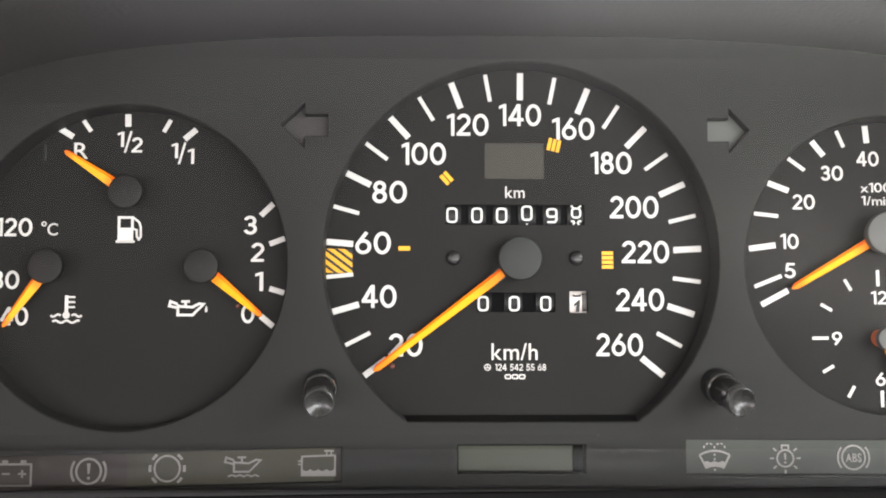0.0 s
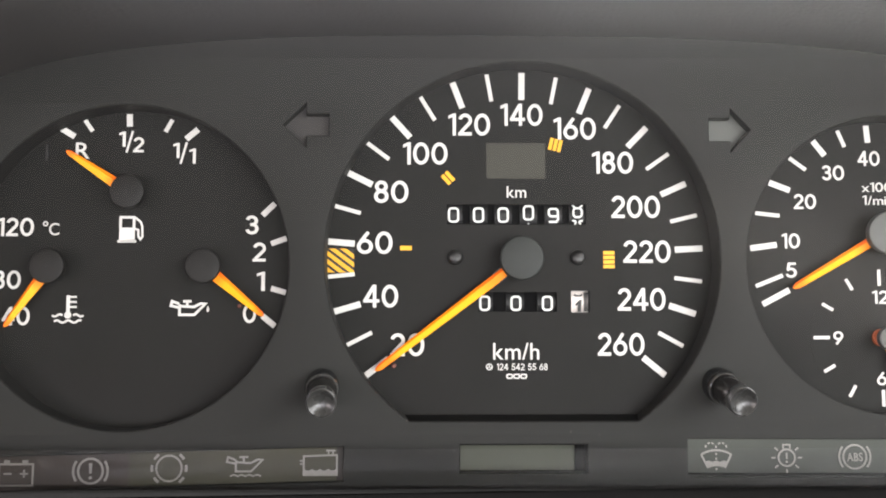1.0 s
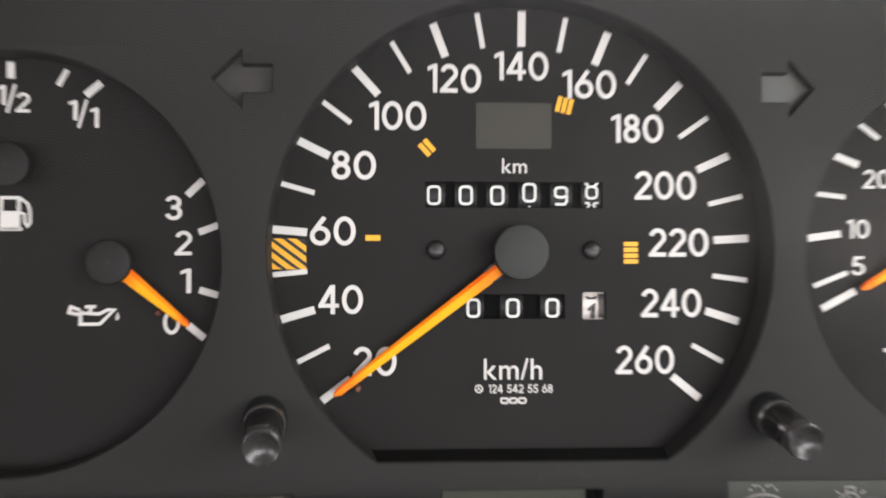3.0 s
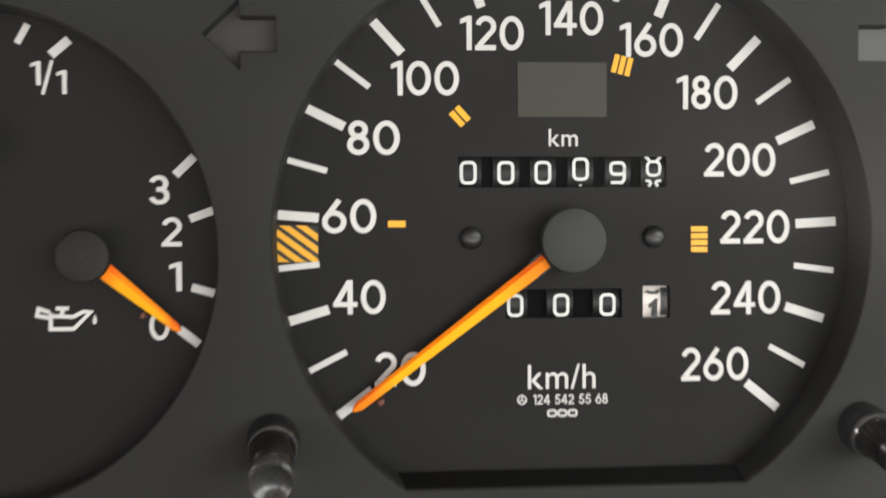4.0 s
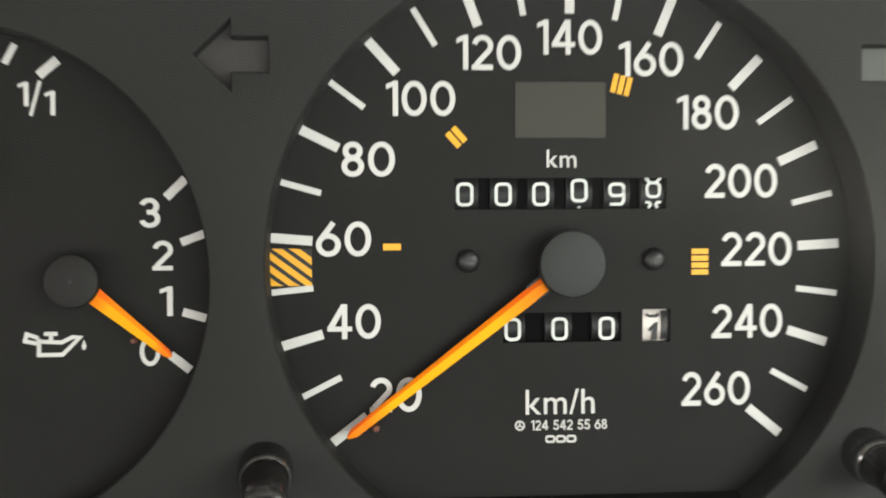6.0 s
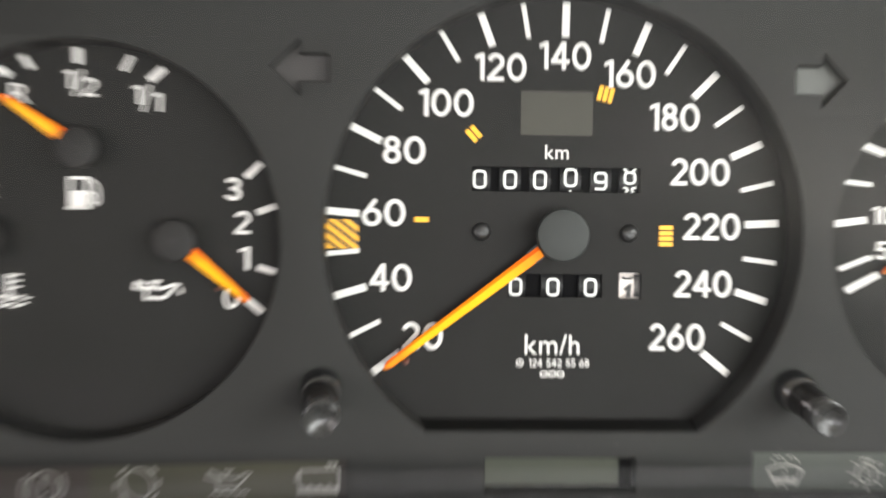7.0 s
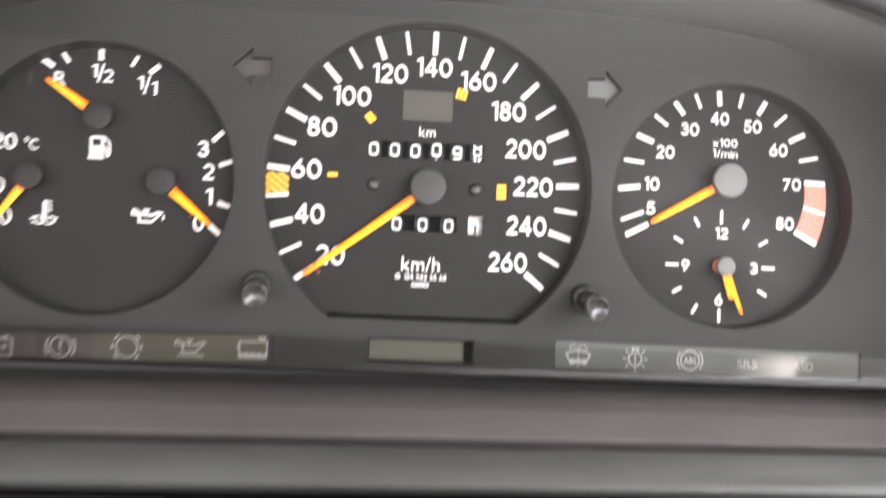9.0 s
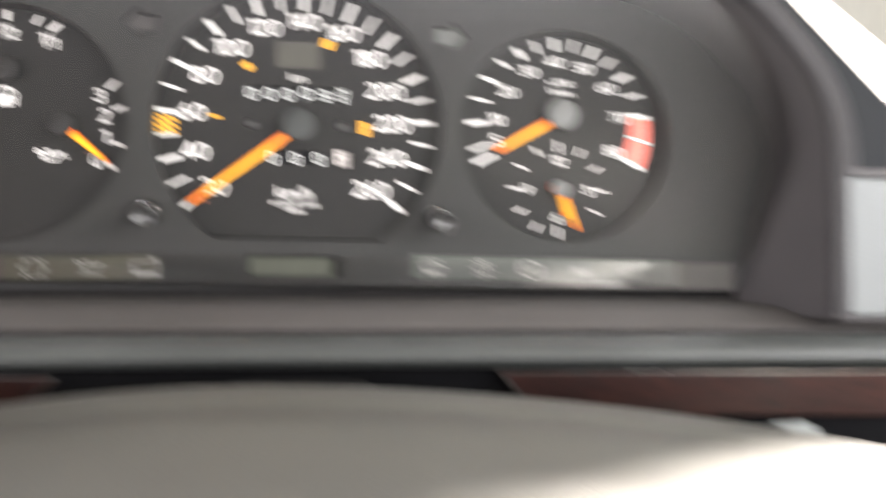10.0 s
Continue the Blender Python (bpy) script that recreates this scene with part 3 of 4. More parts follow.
counter = part("odometer", prism(bmesh.new(), round_rect(0.45, 13.2, 44.0, 8.0, 0.3, 2), 2.1, 2.5), RECESS_SHADE, speedo, "six-wheel mileage counter")
for i, x in enumerate((-18.6, -11.0, -3.5, 4.2, 11.8, 19.2)):
    digit_wheel(x + 0.1, 13.2, 5.2, 6.0, counter, WHEEL)
    bm = bmesh.new()
    if i < 4:
        zero(bm, x, 13.1 + (0.7 if i == 3 else 0.0), 3.4, 4.7, 0.72, 0.95)
        if i == 3:
            prism(bm, round_rect(x, 10.5, 0.5, 0.35, 0.1, 2), 0.72, 1.6)
    elif i == 4:
        nine(bm, x, 13.1, 3.4, 4.7, 0.72, 0.95)
    else:
        zero(bm, x, 13.9, 3.1, 3.3, 0.7, 1.0, 0.55)
        for s in (-1, 1):
            stroke(bm, [(x + s * 0.75, 15.35), (x + s * 1.0, 15.75), (x + s * 1.55, 16.3)], 0.55, 0.9, 1.6)
            stroke(bm, [(x + s * 1.6, 11.45), (x + s * 0.75, 11.35), (x + s * 0.5, 10.9), (x + s * 0.95, 10.3)], 0.5, 0.8, 1.6)
    part("digit", bm, DIGIT, counter)
trip = part("trip_counter", prism(bmesh.new(), round_rect(5.5, -13.3, 36.0, 8.0, 0.3, 2), 2.1, 2.5), RECESS_SHADE, speedo, "three-wheel trip counter with a white tenths wheel")
for x in (-9.0, 0.4, 9.9):
    digit_wheel(x - 0.4, -13.3, 5.4, 5.6, trip, WHEEL)
    part("digit", zero(bmesh.new(), x - 0.2, -13.7, 3.3, 4.6, 0.72, 0.95), DIGIT, trip)
digit_wheel(19.6, -13.2, 5.2, 6.0, trip, WHEEL_WHITE)
bm = bmesh.new()
stroke(bm, [(17.9, -11.0), (18.4, -11.4), (19.8, -11.4), (20.3, -11.0)], 0.5, 0.72, 1.2)
prism(bm, [(18.9, -16.2), (19.9, -16.2), (20.1, -12.6), (19.6, -12.6), (18.2, -13.9), (18.3, -14.5), (19.0, -14.1)], 0.72, 1.2)
part("digit", bm, BEZEL, trip, "black figure on the white wheel")
for i in range(4):
    part("knurl", stroke(bmesh.new(), [(20.9 + i * 0.38, -16.0), (20.9 + i * 0.38, -10.4)], 0.16, 0.6, 1.9), WHEEL, trip)
for x in (-18.1, 19.0):
    pin = part("screw", turned(bmesh.new(), x, 0.05, [(2.2, 0.0), (2.3, -0.5), (2.0, -1.1), (1.2, -1.5), (0.3, -1.6)], 28), SCREW, speedo, "small dark domed screw", smooth=50)
    part("slot", bar(bmesh.new(), (x - 1.4, 0.05), (x + 1.4, 0.05), 0.4, 0.4, -1.66, -1.2), BEZEL, pin)
needle((-3.6, -4.6), (-41.9, -33.7), 3.1, 1.9, -3.2, speedo)
part("needle_counterweight", bar(bmesh.new(), (0.5, -1.0), (-6.0, -6.4), 4.2, 3.6, -3.6, -2.8), BEZEL, speedo)
hub_cap(1.4, -0.5, 6.5, -7.0, speedo, HUB)

# ---- fuel, oil pressure and temperature dial ----
combi = thing("combination_gauge", (COMBI[0], 0, COMBI[1]), "black round dial with fuel, oil pressure and coolant gauges, orange needles", "gauge", "instrument dials")
part("dial_face", holed(circle(*COMBI, COMBI_R + 3, 72), [], 0.0, 1.2), DIAL, combi)
for xo, zo, xi, zi, w in ((-137.0, 38.9, -133.1, 36.5, 2.0), (-130.1, 41.5, -127.8, 38.2, 1.4), (-116.8, 43.5, -116.7, 39.7, 2.0), (-103.9, 41.8, -105.9, 38.1, 1.4), (-96.1, 38.9, -99.6, 35.9, 2.0)):
    tick((xo, zo), (xi, zi), w * 0.88, combi)
for xo, zo, xi, zi, w in ((-72.5, 16.3, -76.2, 12.7, 1.9), (-68.9, 5.8, -73.5, 4.1, 1.8), (-68.9, -10.6, -73.3, -9.3, 1.8), (-72.0, -20.6, -75.8, -17.5, 1.9)):
    tick((xo, zo), (xi, zi), w * 0.88, combi)
for xo, zo, xi, zi, w in ((-158.4, 12.0, -154.8, 9.6, 1.6), (-161.6, 0.6, -157.4, 0.2, 1.6), (-161.5, -9.0, -157.3, -8.2, 1.6), (-158.8, -20.6, -155.0, -17.5, 1.9)):
    tick((xo, zo), (xi, zi), w * 0.88, combi)
part("red_zone", bar(bmesh.new(), (-159.6, 18.0), (-156.4, 12.2), 2.2, 2.2, -0.2, 0.0), RED, combi, "red overheating mark")
numeral("R", -130.6, 32.4, 5.2, combi, w=4.2)
for x, z, low in ((-116.2, 35.0, "2"), (-99.9, 31.6, "1")):
    bm = bmesh.new()
    text(bm, "1", x - 2.6, z + 0.8, 4.6, 1.9, -0.2, -0.02)
    text(bm, low, x + 2.3, z - 0.9, 4.6, 3.2 if low == "2" else 1.9, -0.2, -0.02)
    stroke(bm, [(x - 1.3, z - 3.3), (x + 0.5, z + 3.3)], 0.6, -0.2, -0.02)
    part("numeral", bm, WHITE, combi)
for body, x, z in (("3", -79.3, 9.8), ("2", -77.0, 1.6), ("1", -76.4, -7.2), ("0", -79.6, -16.8)):
    numeral(body, x, z, 5.7, combi, w=2.4 if body == "1" else 3.9)
for body, x, z in (("120", -149.7, 9.0), ("80", -151.7, -6.8), ("40", -148.7, -17.6)):
    numeral(body, x, z, 5.5, combi)
bm = bmesh.new()
text(bm, "C", -138.3, 8.5, 3.8, 3.0, -0.2, -0.02)
stroke(bm, circle(-140.9, 10.0, 0.6, 14), 0.35, -0.2, -0.02, True)
part("unit_mark", bm, WHITE, combi)
# fuel pump sign
bm = bmesh.new()
prism(bm, round_rect(-116.6, 6.7, 4.6, 4.4, 0.3, 2), -0.2, -0.02)
stroke(bm, [(-118.6, 8.6), (-118.6, 12.0), (-114.6, 12.0), (-114.6, 8.6)], 0.75, -0.2, -0.02)
prism(bm, round_rect(-116.6, 4.75, 5.6, 0.8, 0.2, 2), -0.2, -0.02)
stroke(bm, [(-114.2, 11.9), (-112.6, 10.6), (-112.1, 9.2), (-112.0, 6.2), (-112.6, 5.4), (-113.2, 6.2), (-113.3, 8.2), (-114.3, 8.6)], 0.6, -0.2, -0.02)
part("fuel_pump_sign", bm, WHITE, combi)
# thermometer in water sign
bm = bmesh.new()
stroke(bm, [(-133.4, -11.4), (-133.4, -17.0)], 1.0, -0.2, -0.02)
prism(bm, circle(-133.4, -17.3, 1.05, 20), -0.2, -0.02)
for z in (-11.9, -13.4, -14.9):
    stroke(bm, [(-132.9, z), (-130.9, z)], 0.55, -0.2, -0.02)
for z, half in ((-17.4, 4.6), (-19.2, 4.0)):
    for s in (-1, 1) if z > -18 else (0,):
        x0, x1 = ((-133.4 + s * 1.6, -133.4 + s * half) if s else (-133.4 - half, -133.4 + half))
        steps = 8 if s else 20
        stroke(bm, [(x0 + (x1 - x0) * i / steps, z + 0.35 * math.sin(i / steps * (6.3 if s else 15.0))) for i in range(steps + 1)], 0.6, -0.2, -0.02)
part("coolant_sign", bm, WHITE, combi)


def oil_can(bm, cx, cz, k, t, y0, y1):
    """An oil can with its handle, spout and drop; k: half its width."""
    stroke(bm, [(cx - 0.5 * k, cz + 0.20 * k), (cx - 0.5 * k, cz - 0.36 * k), (cx + 0.28 * k, cz - 0.36 * k), (cx + 0.86 * k, cz + 0.22 * k), (cx + 0.62 * k, cz + 0.24 * k), (cx + 0.26 * k, cz + 0.06 * k), (cx - 0.5 * k, cz + 0.10 * k)], t, y0, y1, False)
    stroke(bm, [(cx - 0.5 * k, cz + 0.02 * k), (cx - 0.96 * k, cz + 0.12 * k), (cx - 0.90 * k, cz + 0.36 * k), (cx - 0.52 * k, cz + 0.22 * k)], t, y0, y1)
    stroke(bm, [(cx - 0.1 * k, cz + 0.1 * k), (cx - 0.1 * k, cz + 0.34 * k)], t, y0, y1)
    stroke(bm, [(cx - 0.32 * k, cz + 0.36 * k), (cx + 0.12 * k, cz + 0.36 * k)], t, y0, y1)


bm = bmesh.new()
oil_can(bm, -97.6, -15.2, 5.6, 0.75, -0.2, -0.02)
prism(bm, [(-92.0, -14.4), (-91.6, -15.6), (-91.8, -16.3), (-92.3, -16.3), (-92.4, -15.6)], -0.2, -0.02)
part("oil_can_sign", bm, WHITE, combi)
for hx, hz, tx, tz in ((-115.5, 19.2, -134.5, 31.7), (-92.7, -2.9, -75.0, -17.6), (-138.2, -3.0, -150.9, -20.8)):
    d = (Vector((tx, tz)) - Vector((hx, hz))).normalized()
    needle((hx + d.x * 4.0, hz + d.y * 4.0), (tx, tz), 3.4, 1.6, -2.6, combi, tip=1.2)
    hub = hub_cap(hx, hz, 5.1, -5.6, combi, HUB_DARK)
    part("axle_dimple", turned(bmesh.new(), hx, hz, [(0.5, -5.6), (0.45, -5.76), (0.2, -5.78)], 14), BEZEL, hub)
for x, z in ((-141.0, 31.6),):
    part("pin", bar(bmesh.new(), (x, z - 2.4), (x, z + 2.4), 0.9, 0.9, -0.8, 0.0), BEZEL, combi, "small dark stop pin")
part("pin", turned(bmesh.new(), -82.4, -14.6, [(0.6, 0.0), (0.6, -1.6), (0.3, -1.9)], 12), PIN, combi, "small reddish brown stop pin")
part("pin", turned(bmesh.new(), -36.4, -32.3, [(0.7, 0.0), (0.7, -2.2), (0.3, -2.5)], 12), PIN, speedo, "small reddish brown stop pin")

# ---- rev counter with the clock in it ----
tacho = thing("rev_counter", (TACHO[0], 0, TACHO[1]), "black rev counter dial with red zone and small clock below", "rev counter", "instrument dials")
part("dial_face", holed(circle(*TACHO, TACHO_R + 3, 72), [], 0.0, 1.2), DIAL, tacho)
REV_ANGLES = {0: -113.7, 5: -105.2, 10: -88.2, 15: -72.2, 20: -57.0, 25: -42.4, 30: -29.0, 35: -16.8, 40: -3.6, 45: 9.6, 50: 23.1, 55: 36.6, 60: 51.0, 65: 65.6, 70: 80.4, 75: 97.1, 80: 114.3}


def rev_points(v, lift=0.0):
    a = radians(REV_ANGLES[v] if v in REV_ANGLES else v)
    b = a * 1.03
    return (110.9 + 39.3 * math.sin(a), 1.8 + 39.3 * math.cos(a)), (110.9 + 31.2 * math.sin(b), 4.6 + 31.2 * math.cos(b))


for v in REV_ANGLES:
    p, q = rev_points(v)
    tick(p, q, 1.15 if v % 10 and v != 5 else 1.75 if v != 5 else 1.2, tacho)
for lo, hi in ((70, 75), (75, 80)):
    a0, a1 = REV_ANGLES[lo] + 1.4, REV_ANGLES[hi] - 1.0
    outer = [(110.9 + 39.3 * math.sin(radians(a0 + (a1 - a0) * i / 8)), 1.8 + 39.3 * math.cos(radians(a0 + (a1 - a0) * i / 8))) for i in range(9)]
    inner = [(110.9 + 31.2 * math.sin(radians((a0 + (a1 - a0) * i / 8) * 1.03)), 4.6 + 31.2 * math.cos(radians((a0 + (a1 - a0) * i / 8) * 1.03))) for i in range(9)]
    part("red_zone", prism(bmesh.new(), outer + inner[::-1], -0.15, 0.0), RED, tacho, "salmon red over-rev sector")
for body, x, z in (("5", 83.9, -3.6), ("10", 84.1, 5.3), ("20", 88.8, 17.4), ("30", 97.8, 26.3), ("40", 109.0, 30.8), ("50", 121.5, 28.5), ("60", 131.6, 20.2), ("70", 137.1, 7.6), ("80", 134.8, -7.1)):
    numeral(body, x, z, 4.6, tacho)
numeral("x100", 111.2, 21.9, 2.9, tacho, "unit_mark", w=9.4)
numeral("1/min", 111.4, 17.9, 2.9, tacho, "unit_mark", w=9.4)
clock = part("clock", holed(circle(110.7, -24.0, 21.6, 48), [], -0.06, 0.2), DIAL, tacho, "small clock showing half past five")
for h in range(12):
    a = radians(30 * h)
    ro, ri, w = (20.6, 15.7, 0.95) if h % 3 == 0 else (20.4, 16.6, 0.95)
    if h != 5:
        part("tick", bar(bmesh.new(), (110.7 + ro * math.sin(a), -24.0 + ro * math.cos(a)), (110.7 + ri * math.sin(a), -24.0 + ri * math.cos(a)), w, w, -0.25, -0.06), WHITE, clock)
for body, x, z in (("12", 110.9, -11.8), ("3", 123.4, -24.2), ("6", 110.4, -36.3), ("9", 97.6, -24.1)):
    part("numeral", text(bmesh.new(), body, x, z, 4.0, figures(body, 4.0), -0.25, -0.07), WHITE, clock)
needle((111.6, -25.4), (114.6, -36.2), 2.5, 2.1, -2.2, clock, "hour_hand", tip=0.8)
needle((111.9, -25.4), (118.1, -41.4), 2.3, 1.3, -3.2, clock, "minute_hand", tip=1.2)
part("hand_collar", turned(bmesh.new(), 109.7, -24.0, [(2.4, -1.4), (2.6, -1.8), (2.5, -2.6)], 28), COLLAR, clock)
hub_cap(111.2, -24.2, 3.5, -5.6, clock, HUB_PALE)
d = (Vector((83.1, -9.2)) - Vector((111.3, 7.2))).normalized()
needle((111.3 + d.x * 5, 7.2 + d.y * 5), (83.1, -9.2), 3.0, 2.0, -3.2, tacho)
hub_cap(111.3, 7.2, 6.3, -7.0, tacho, HUB_PALE)


# ---- turn signal arrows ----
for shape, mat, words in ((ARROWS[0], ARROW_DARK, "unlit dark turn signal arrow lens set in the plate"), (ARROWS[1], ARROW_PALE, "unlit pale grey turn signal arrow lens set in the plate")):
    solid("turn_signal_arrow", prism(bmesh.new(), arrow_outline(*shape, 0.6), -5.4, -3.0), mat, words, "indicator light", group="turn signal arrows")

# ---- warning lamp strips ----
Y0, Y1 = -7.75, -7.5


def strip_base(outline, name, label):
    cx, cz = sum(p[0] for p in outline) / 4, sum(p[1] for p in outline) / 4
    t = thing(name, (cx, -5.0, cz), label, "warning lights", "warning lamp strips")
    return t


left = strip_base(STRIP_LEFT, "warning_light_strip", "smoky brown and olive strip of five unlit warning lamps")
right = strip_base(STRIP_RIGHT, "warning_light_strip", "smoky grey strip of five unlit warning lamps")


def lamp_window(x0, x1, outline, mat, parent):
    """One lamp's lens: a slice of its strip."""
    (xa, za), (xb, zb), (_, zt), (_, zs) = outline
    lo = lambda x: za + (zb - za) * (x - xa) / (xb - xa)
    hi = lambda x: zs + (zt - zs) * (x - xa) / (xb - xa)
    return part("lamp_window", prism(bmesh.new(), [(x0, lo(x0) - 0.4), (x1, lo(x1) - 0.4), (x1, hi(x1) + 0.4), (x0, hi(x0) + 0.4)], -7.45, -4.0), mat, parent)


for i, (x0, x1) in enumerate(((-156.4, -133.4), (-133.4, -111.8), (-111.8, -89.6), (-89.6, -67.9), (-67.9, -52.6), (-52.6, -50.2))):
    w = lamp_window(x0, x1, STRIP_LEFT, STRIP_RED if i in (0, 1) else STRIP_OLIVE if i < 5 else STRIP_END, left)
    bm = bmesh.new()
    if i == 0:  # battery
        cx, cz = -143.8, -62.6
        stroke(bm, [(cx - 4.8, cz + 2.7), (cx + 4.8, cz + 2.7), (cx + 4.8, cz - 3.3), (cx - 4.8, cz - 3.3)], 0.55, Y0, Y1, True)
        for s in (-1, 1):
            stroke(bm, [(cx + s * 2.6 - 0.8, cz + 3.4), (cx + s * 2.6 + 0.8, cz + 3.4)], 0.9, Y0, Y1)
            stroke(bm, [(cx + s * 2.3 - 1.1, cz), (cx + s * 2.3 + 1.1, cz)], 0.5, Y0, Y1)
        stroke(bm, [(cx + 2.3, cz - 1.1), (cx + 2.3, cz + 1.1)], 0.5, Y0, Y1)
    elif i == 1:  # brake
        cx, cz = -122.7, -61.9
        stroke(bm, circle(cx, cz, 3.5, 32), 0.6, Y0, Y1, True)
        for s in (-1, 1):
            stroke(bm, arc(cx, cz, 4.9, s * 55, s * 125, 10), 0.65, Y0, Y1)
        bar(bm, (cx, cz + 2.2), (cx, cz - 0.7), 0.9, 0.6, Y0, Y1)
        prism(bm, circle(cx, cz - 1.9, 0.45, 12), Y0, Y1)
    elif i == 2:  # brake lining
        cx, cz = -100.4, -61.2
        stroke(bm, circle(cx, cz, 3.6, 32), 0.55, Y0, Y1, True)
        for s in (-1, 1):
            for a in (48, 90, 132):
                stroke(bm, arc(cx, cz, 4.9, s * (a - 11), s * (a + 11), 4), 0.75, Y0, Y1)
    elif i == 3:  # oil level
        cx, cz = -78.6, -60.1
        oil_can(bm, cx, cz, 5.6, 0.55, Y0, Y1)
        stroke(bm, [(cx - 4.4 + 8.8 * k / 24, cz - 3.4 + 0.4 * abs(math.sin(k / 24 * 12.57))) for k in range(25)], 0.45, Y0, Y1)
    elif i == 4:  # coolant level
        cx, cz = -57.6, -60.3
        stroke(bm, [(cx - 4.4, cz - 2.9), (cx - 4.4, cz + 2.4), (cx + 3.6, cz + 2.7), (cx + 5.1, cz + 2.7), (cx + 5.1, cz - 2.9)], 0.5, Y0, Y1, True)
        for dx in (2.7, 4.0):
            stroke(bm, [(cx + dx, cz + 2.8), (cx + dx, cz + 3.9)], 0.4, Y0, Y1)
        stroke(bm, [(cx + 2.0, cz + 4.0), (cx + 4.7, cz + 4.0)], 0.5, Y0, Y1)
        for dz in (0.2, 1.1):
            stroke(bm, [(cx - 5.5, cz + dz), (cx - 4.6, cz + dz)], 0.4, Y0, Y1)
        prism(bm, [(cx - 4.3, cz - 2.8)] + [(cx - 4.3 + 9.2 * k / 24, cz - 1.7 + 0.55 * (1 - abs(math.sin(k / 24 * 12.57)))) for k in range(25)] + [(cx + 4.9, cz - 2.8)], Y0 + 0.02, Y1)
    if i < 5:
        part("warning_sign", bm, SYMBOL, w, "pale printed sign")
    else:
        bm.free()
for i, (x0, x1) in enumerate(((48.4, 67.4), (67.4, 87.8), (87.8, 108.4), (108.4, 129.3), (129.3, 161.0))):
    w = lamp_window(x0, x1, STRIP_RIGHT, STRIP_GREY, right)
    bm = bmesh.new()
    if i == 0:  # washer fluid
        cx, cz = 57.3, -59.2
        stroke(bm, arc(cx, cz - 5.8, 8.5, -31, 31, 12), 0.55, Y0, Y1)
        for s in (-1, 1):
            stroke(bm, [(cx + s * 4.4, cz + 1.5), (cx + s * 2.45, cz - 2.3)], 0.55, Y0, Y1)
            for a in (-70, -20, 25):
                stroke(bm, arc(cx + s * 1.6, cz + 3.3, 1.5, s * (-a) - 13, s * (-a) + 13, 3), 0.42, Y0, Y1)
        prism(bm, [(cx - 2.6 + 5.2 * k / 12, cz - 2.45 + 0.6 * (1 - (k / 6 - 1) ** 2)) for k in range(13)][::-1] + [(cx - 3.4 + 6.8 * k / 20, cz - 0.75 + 0.45 * abs(math.sin(k / 20 * 9.42))) for k in range(21)], Y0 + 0.02, Y1)
        for z in (4.0, 1.9, 0.6, -2.4):
            stroke(bm, [(cx, cz + z), (cx, cz + z - 0.6)], 0.45, Y0, Y1)
    elif i == 1:  # lamp failure
        cx, cz = 77.9, -58.4
        stroke(bm, circle(cx, cz - 0.3, 2.4, 26), 0.5, Y0, Y1, True)
        stroke(bm, [(cx - 1.0, cz + 2.3), (cx - 1.0, cz + 3.4), (cx + 1.0, cz + 3.4), (cx + 1.0, cz + 2.3)], 0.4, Y0, Y1)
        bar(bm, (cx, cz + 1.1), (cx, cz - 0.7), 0.6, 0.4, Y0, Y1)
        prism(bm, circle(cx, cz - 1.5, 0.35, 10), Y0, Y1)
        for a in (50, 90, 130, 180, 230, 270, 310):
            u = Vector((math.sin(radians(a)), math.cos(radians(a))))
            stroke(bm, [(cx + u.x * 3.3, cz - 0.3 + u.y * 3.3), (cx + u.x * 4.5, cz - 0.3 + u.y * 4.5)], 0.45, Y0, Y1)
    elif i == 2:
        cx, cz = 97.9, -58.5
        stroke(bm, circle(cx, cz, 3.4, 32), 0.5, Y0, Y1, True)
        for s in (-1, 1):
            stroke(bm, arc(cx, cz, 4.6, s * 50, s * 130, 10), 0.5, Y0, Y1)
        text(bm, "ABS", cx, cz, 2.5, 4.6, Y0, Y1, bold=0.014)
    elif i == 3:
        text(bm, "SRS", 119.0, -59.0, 3.4, 7.4, Y0, Y1)
    else:
        text(bm, "ASD", 139.6, -59.2, 3.4, 7.4, Y0, Y1)
    part("warning_sign", bm, SYMBOL if i < 3 else SYMBOL_DIM, w, "pale printed sign")

bm = bmesh.new()
ends = [[bm.verts.new((x, FRONT - 0.15 + 0.22 * math.cos(k * math.pi / 5), STRIP_RIGHT[0][1] - 0.95 + 0.22 * math.sin(k * math.pi / 5))) for k in range(10)] for x in (50.0, 160.0)]
for k in range(10):
    bm.faces.new((ends[0][k], ends[0][k - 1], ends[1][k - 1], ends[1][k]))
for end in ends:
    bm.faces.new(end)
bmesh.ops.recalc_face_normals(bm, faces=bm.faces)
part("edge_bead", bm, KNOB_STEM, right, "thin glossy dark bead under the windows", smooth=60)

lcd = thing("display", (1.2, -4.0, -58.7), "blank grey-green liquid crystal display in a recessed frame", "display")
part("glass", prism(bmesh.new(), [(-18, -63.4), (20.4, -63.4), (20.4, -54), (-18, -54)], -4.2, -3.6), GLASS_GREY, lcd)
# Black border, wide at the right, also stands in for the recess's shadow.
part("frame", holed([(-17.0, -62.6), (19.4, -62.6), (19.4, -54.8), (-17.0, -54.8)], [[(-16.9, -62.5), (16.6, -62.5), (16.6, -55.2), (-16.9, -55.2)]], -5.2, -4.25), RECESS_SHADE, lcd)


